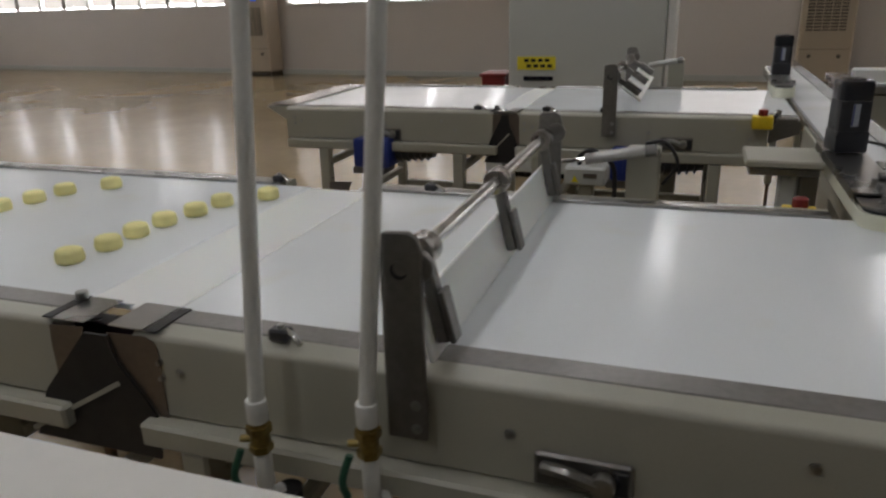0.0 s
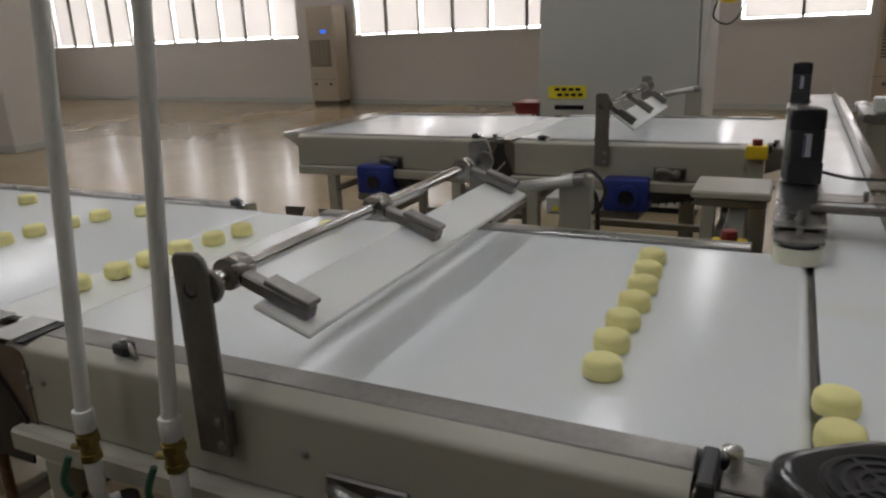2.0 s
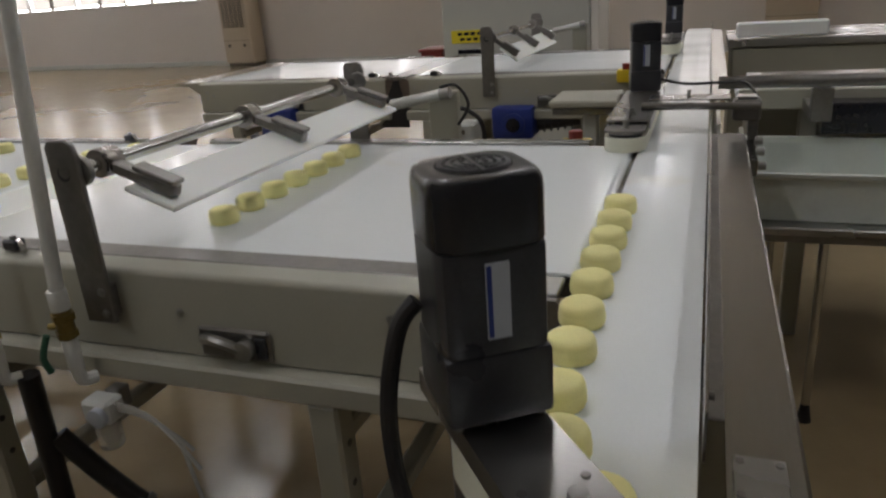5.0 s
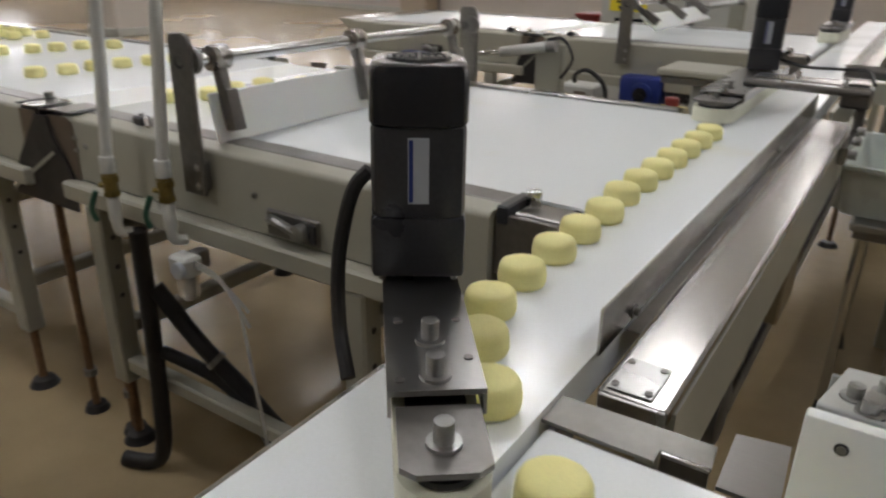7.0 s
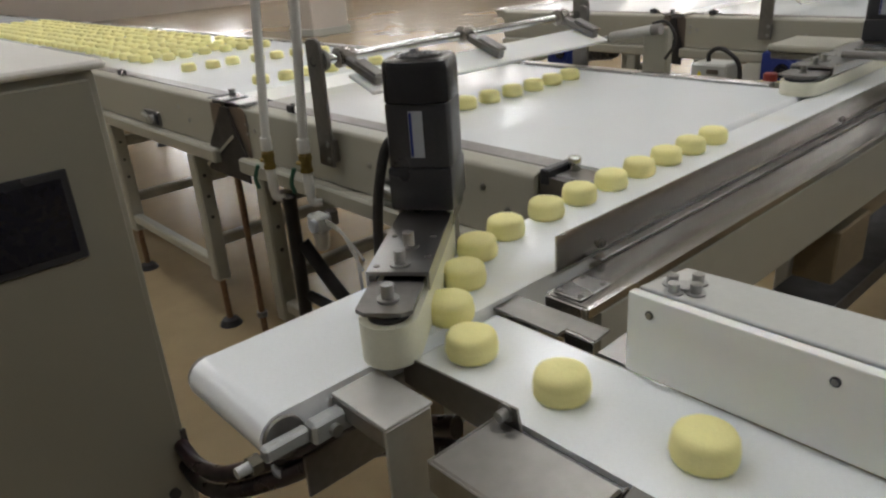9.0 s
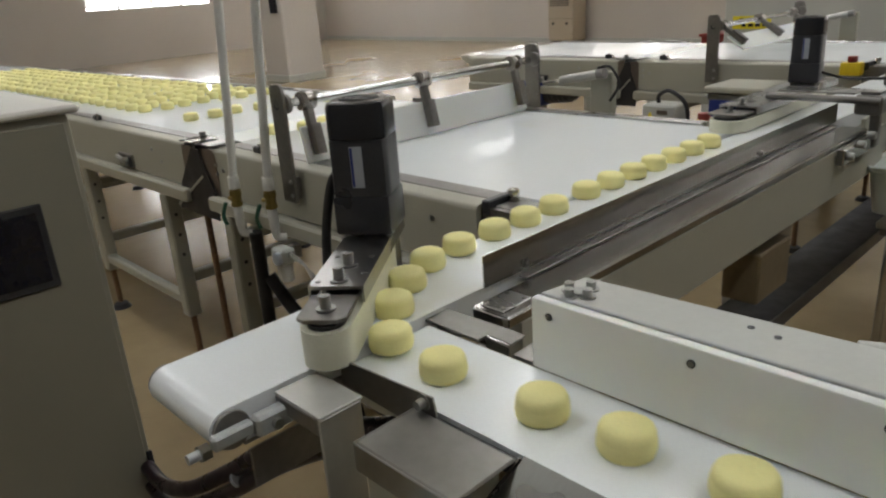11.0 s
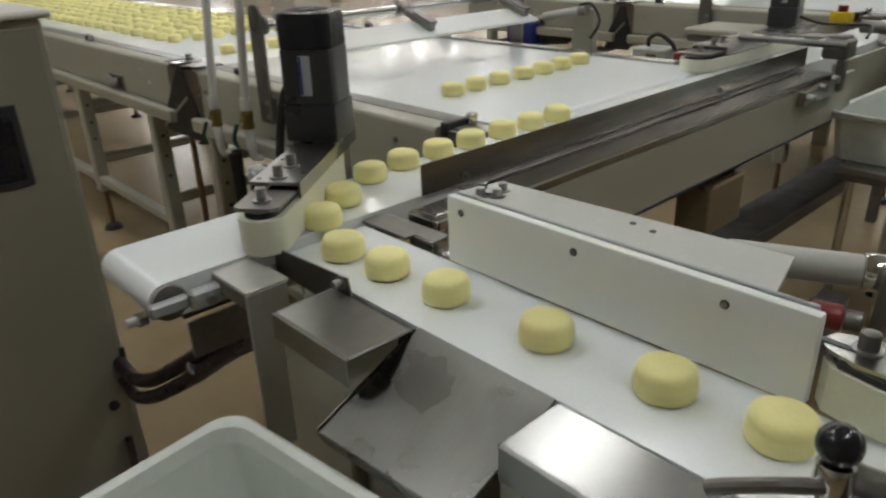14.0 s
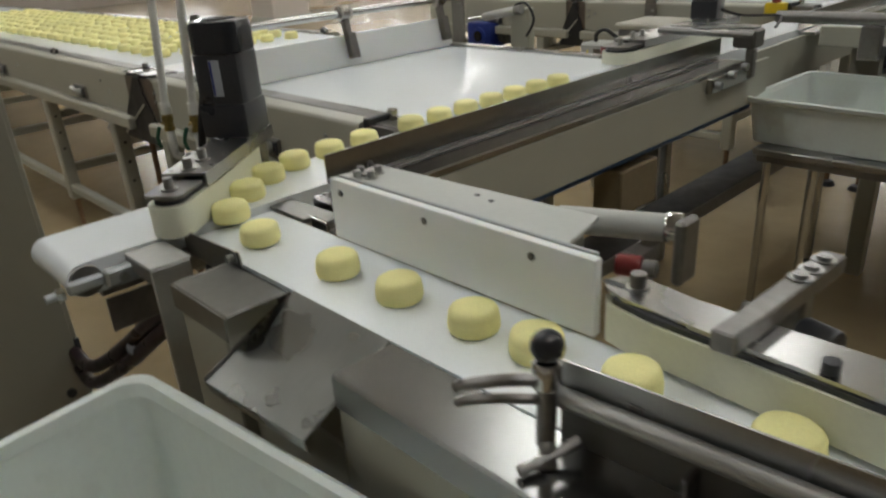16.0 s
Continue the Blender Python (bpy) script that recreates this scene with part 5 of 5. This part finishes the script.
def second_outfeed():
    t = thing("outfeed_conveyor", (1.4, 1.9, 0), "second outfeed conveyor with steel rail and clamp block", "conveyor")
    part("belt", band(0.36, 4.0, 1.74, 1.90, 0.925, 0.016), M_BELT, t)
    part("front_panel", box(0.37, 4.0, 1.715, 1.735, 0.86, 0.93, 0.004), M_PANEL, t)
    part("rail", cyl((0.30, 1.50, 0.985), (4.0, 1.52, 0.985), 0.020, 18), M_DULL, t)
    part("cover", box(0.42, 4.0, 1.92, 2.40, 0.86, 0.90, 0.004), M_STEEL, t)
    part("frame", box(0.42, 4.0, 1.92, 2.40, 0.55, 0.859, 0.004), M_PANEL, t)
    part("dark_box", box(0.62, 0.95, 1.60, 1.70, 0.80, 0.90, 0.005), M_DARK, t)
    for x in (0.60, 2.5):
        part("leg", box(x - 0.03, x + 0.03, 1.75, 1.81, 0, 0.859, 0.004), M_PANEL, t)
        part("rail_post", box(x - 0.03, x + 0.03, 1.49, 1.53, 0.86, 0.964, 0.003), M_DULL, t)
        part("rail_arm", box(x - 0.03, x + 0.03, 1.53, 1.715, 0.86, 0.90, 0.003), M_DULL, t)
    c = thing("rail_clamp", (0.36, 1.22, 0.95), "steel clamp block with rod and chrome screws", "clamp")
    part("rod", cyl((0.10, 1.08, 0.985), (0.40, 1.10, 0.980), 0.010, 14), M_DULL, c)
    part("block", box(0.335, 0.405, 1.10, 1.17, 0.940, 0.995, 0.006), M_DULL, c)
    part("block_cap", box(0.345, 0.395, 1.11, 1.16, 0.9955, 1.003, 0.002), M_STEEL, c)
    part("bridge_plate", box(0.115, 0.329, 1.12, 1.21, 0.992, 0.9965, 0.001), M_STEEL, c, "flat steel bridge plate")
    part("bridge_pin", cyl((0.22, 1.165, 0.9965), (0.22, 1.165, 1.015), 0.006, 10), M_CHROME, c)
    part("stem", box(0.3755, 0.400, 1.11, 1.14, 0.85, 0.9395, 0.004), M_DULL, c)
    part("plate", box(0.3735, 0.392, 0.88, 1.14, 0.845, 0.888, 0.003), M_STEELY, c)
    for y, z in ((0.90, 0.868), (0.98, 0.885), (1.06, 0.895)):
        part("screw", cyl((0.392, y, z), (0.412, y, z), 0.011, 14, bev=0.002), M_BOLT, c)
    part("cable", tube([(0.11, 1.46, 1.01), (0.20, 1.43, 0.995), (0.29, 1.40, 1.00), (0.37, 1.36, 1.005), (0.40, 1.25, 0.985)], 0.0045, 8), M_RUBBER, c)
    f = thing("far_cover", (0.7, 3.3, 1.0), "white guard cover on the far outfeed", "cover")
    part("guard", box(0.40, 0.84, 3.30, 3.36, 0.965, 1.04, 0.008), M_PE, f)
    part("bench", box(0.36, 3.0, 3.25, 3.9, 0.92, 0.960, 0.004), M_STEEL, f)
    part("bench_frame", box(0.38, 2.98, 3.27, 3.88, 0.0, 0.919, 0.01), M_PANEL, f)
    g = thing("air_line", (0.45, 0.3, 0.7), "blue air line under the beige side panel", "air line")
    part("pipe", cyl((0.335, 0.05, 0.735), (0.335, 1.25, 0.735), 0.012, 12), M_BLUEPIPE, g)
    part("drive_box", box(0.27, 0.36, 0.48, 0.66, 0.585, 0.712, 0.004), M_CARD, g, "brown box hung under the pipe")
    part("hanger", box(0.29, 0.32, 0.52, 0.56, 0.7125, 0.76, 0.002), M_DULL, g)
    part("gear", cyl((0.31, -0.08, 0.70), (0.37, -0.08, 0.70), 0.05, 18, bev=0.006), M_BLACK, g)
    part("gear_arm", box(0.33, 0.36, -0.10, 0.11, 0.69, 0.715, 0.002), M_DULL, g)
    h = thing("lower_tray", (0.22, 1.4, 0.4), "long dark steel tray below the cross belt", "tray")
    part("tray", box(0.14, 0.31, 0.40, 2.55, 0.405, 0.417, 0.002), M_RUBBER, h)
    part("lip", box(0.3105, 0.314, 0.40, 2.55, 0.395, 0.440, 0.001), M_DULL, h)
    for y in (0.45, 2.45):
        part("post", box(0.18, 0.22, y - 0.02, y + 0.02, 0, 0.4045, 0.003), M_DULL, h)


second_outfeed()


# ---- cakes ----
def cake_mesh(seed):
    rnd = random.Random(seed)
    prof = [(0.0, 0.0), (0.0262, 0.0), (0.0292, 0.0018), (0.0305, 0.006), (0.0307, 0.012), (0.0303, 0.0168), (0.0296, 0.0186), (0.0297, 0.0205), (0.0292, 0.0245), (0.0272, 0.0285), (0.0228, 0.0309), (0.0150, 0.0320), (0.0070, 0.0325), (0.0, 0.0325)]
    own = bmesh.new()
    n = 28
    wob = [rnd.uniform(-1, 1) for _ in range(4)]
    rings = []
    for r, z in prof[1:-1]:
        ring = []
        for k in range(n):
            a = 2 * math.pi * k / n
            f = 1 + 0.012 * (wob[0] * math.sin(2 * a) + wob[1] * math.cos(3 * a)) + rnd.uniform(-0.004, 0.004)
            ring.append(own.verts.new((r * f * math.cos(a), r * f * math.sin(a), z * (1 + 0.02 * wob[2] * math.cos(a)) + (rnd.uniform(-0.0003, 0.0003) if z > 0.02 else 0))))
        rings.append(ring)
    for a, b in zip(rings, rings[1:]):
        for k in range(n):
            own.faces.new((a[k], a[(k + 1) % n], b[(k + 1) % n], b[k]))
    own.faces.new(rings[0][::-1])
    tip = own.verts.new((0, 0, 0.0328))
    for k in range(n):
        own.faces.new((rings[-1][k], rings[-1][(k + 1) % n], tip))
    bmesh.ops.recalc_face_normals(own, faces=own.faces)
    me = bpy.data.meshes.new("cake")
    own.to_mesh(me)
    own.free()
    me.materials.append(M_CAKE)
    me.polygons.foreach_set("use_smooth", [True] * len(me.polygons))
    return me


CAKES = [cake_mesh(s) for s in range(5)]
TOP_A, TOP_B, TOP_C = 0.9125, 0.9085, 0.8975
V_SLOW, V_B, V_C, PITCH = 0.135, 0.171, 0.222, 0.096
LEAD = (-0.03, -0.012, -0.016, -0.010, 0.012, 0.028, 0.115)
# row: time at which its belt lane starts, spacing on the lane, keys of the gate crossing, times at which each cake reaches the outfeed
ROWS_ON = {
    0: (-1.30, 0.0955, None, (3.4, 3.95, 4.5, 5.05, 5.62, 6.25, 6.92)),
    1: (2.64, 0.0955, ((0.0, -0.762), (0.52, -0.762), (0.9, -0.645), (1.5, -0.40), (2.0, -0.200), (2.72, 0.112)), (7.66, 8.37, 8.93, 9.46, 9.94, 10.60, 11.14)),
    2: (6.515, 0.0935, ((4.72, -0.762), (6.5, 0.018), (6.72, 0.105)), (11.63, 12.27, 12.93, 13.44, 13.84, 14.37, 14.88)),
    3: (10.51, 0.093, ((8.55, -0.762), (9.0, -0.578), (10.65, 0.110)), (15.66, 16.2, 16.8, 17.4, 18.0, 18.6, 19.1)),
    4: (14.55, 0.0915, ((12.70, -0.790), (13.0, -0.685), (13.5, -0.462), (14.0, -0.247), (14.5, -0.036), (14.85, 0.105)), (20, 21, 22, 23, 24, 25, 26)),
}
SLOW_START = {2: -1.60, 3: -2.16, 4: -2.72}
ARM_PATH = ((0.0, 0.134, -0.340), (0.53, 0.158, -0.417), (1.05, 0.211, -0.491), (1.57, 0.264, -0.566))


def cake(x, y, z, label, group, i):
    ob = new("cake", CAKES[i % len(CAKES)])
    ob.matrix_basis = pose(x, y, z, 0, 0, (i * 67) % 360)
    return tagged(ob, label, "cake", group)


def outfeed_run(a, b):
    """Metres that the outfeed belt runs from time a to b; it speeds up a little at 14 s."""
    return V_C * (b - a) + 0.018 * (max(0.0, b - 14.0) - max(0.0, a - 14.0))


def lane_rows(row, k, spin):
    """Keys of one cake through gate, cross belt, diverter and outfeed."""
    start, pitch, crossing, out = ROWS_ON[row]
    y0 = 0.19 + PITCH * k
    keys = []
    if row in SLOW_START:
        x0 = SLOW_START[row] + LEAD[k]
        t1 = (-1.28 - x0) / V_SLOW
        keys += [(0.0, x0, y0, TOP_A), (t1, -1.28, y0, TOP_A), (t1 + 1.2, -0.762, y0, TOP_A)]
    if crossing:
        for t, x in crossing:
            if not keys or t > keys[-1][0] + 0.03:
                keys.append((t, x + (0.004 * math.sin(5 * k) + 0.0035 * (3 - k) if -0.7 < x < 0.09 else 0.0), y0, TOP_A if x < 0.09 else TOP_B))
    y6 = 0.19 + PITCH * 6

    def lane(t):
        return y6 - V_B * (t - start) - pitch * (6 - k)
    te = start + (y6 - pitch * (6 - k) + 0.340) / V_B
    if keys:
        keys.append((keys[-1][0] + 0.22, 0.119, lane(keys[-1][0] + 0.22), TOP_B))
    else:
        keys.append((0.0, 0.124, lane(0.0), TOP_B))
    if te > keys[-1][0]:
        for u, x, y in ARM_PATH:
            keys.append((te + u, x, y, TOP_B))
        tc = max(out[k], te + 1.70)
        keys.append((tc, 0.318, -0.598, TOP_C + 0.0008))
        for s in range(1, 20):
            keys.append((tc + s, 0.318 + outfeed_run(tc, tc + s), -0.596 + min(0.034, 0.044 * V_C * s), TOP_C))
    done = []
    for a, b in zip(keys, keys[1:]):
        if a[0] < 16.0 and b[0] > 0.0:
            done.append(a)
            if b[0] >= 16.0:
                f = (16.0 - a[0]) / (b[0] - a[0])
                done.append((16.0, *[p + f * (q - p) for p, q in zip(a[1:], b[1:])]))
                break
    return [(t, pose(x, y, z, 0, 0, spin)) for t, x, y, z in done]


MOVING = []


def cakes():
    i = 0
    for row in ROWS_ON:
        for k in range(7):
            rows = lane_rows(row, k, (i * 67) % 360)
            p = rows[0][1].translation
            MOVING.append((cake(p.x, p.y, p.z, "pale yellow round bean cake riding a white belt", "cakes on the belts", i), rows))
            i += 1
    rnd = random.Random(4)
    starts = [-3.30] + [-3.80 - 0.125 * j for j in range(32)]
    for j, x in enumerate(starts):
        for k in range(7):
            jx = LEAD[k] * (1.0 if j == 0 else 0.5) + rnd.uniform(-0.018, 0.018)
            y = 0.19 + PITCH * k + rnd.uniform(-0.008, 0.008)
            a, b = (x + jx, y), (x + jx + V_SLOW * 16.0, y)
            s = (i * 67) % 360
            MOVING.append((cake(*a, TOP_A, "pale yellow round bean cake waiting in rows on a wide belt", "cakes waiting on the wide belt", i),
                           [(0.0, pose(*a, TOP_A, 0, 0, s)), (16.0, pose(*b, TOP_A, 0, 0, s))]))
            i += 1


cakes()


def motions():
    for ob, rows in MOVING:
        walk(ob, rows)
        for curve in ob.animation_data.action.layers[0].strips[0].channelbag(ob.animation_data.action_slot).fcurves:
            for key in curve.keyframe_points:
                key.interpolation = "LINEAR"
    base = SHAFT1.location.copy()
    rest, up = -13.0, -70.0
    rows = [(0.0, rest)]
    for opens, shuts in ((0.72, 2.72), (4.66, 6.66), (8.56, 10.6), (12.56, 14.6)):
        rows += [(opens, rest), (opens + 0.12, -30.0), (opens + 0.26, up), (shuts, up), (shuts + 0.12, -28.0), (shuts + 0.26, rest)]
    rows.append((16.0, rest))
    walk(SHAFT1, [(t, pose(*base, 0, a, 0)) for t, a in rows])


motions()
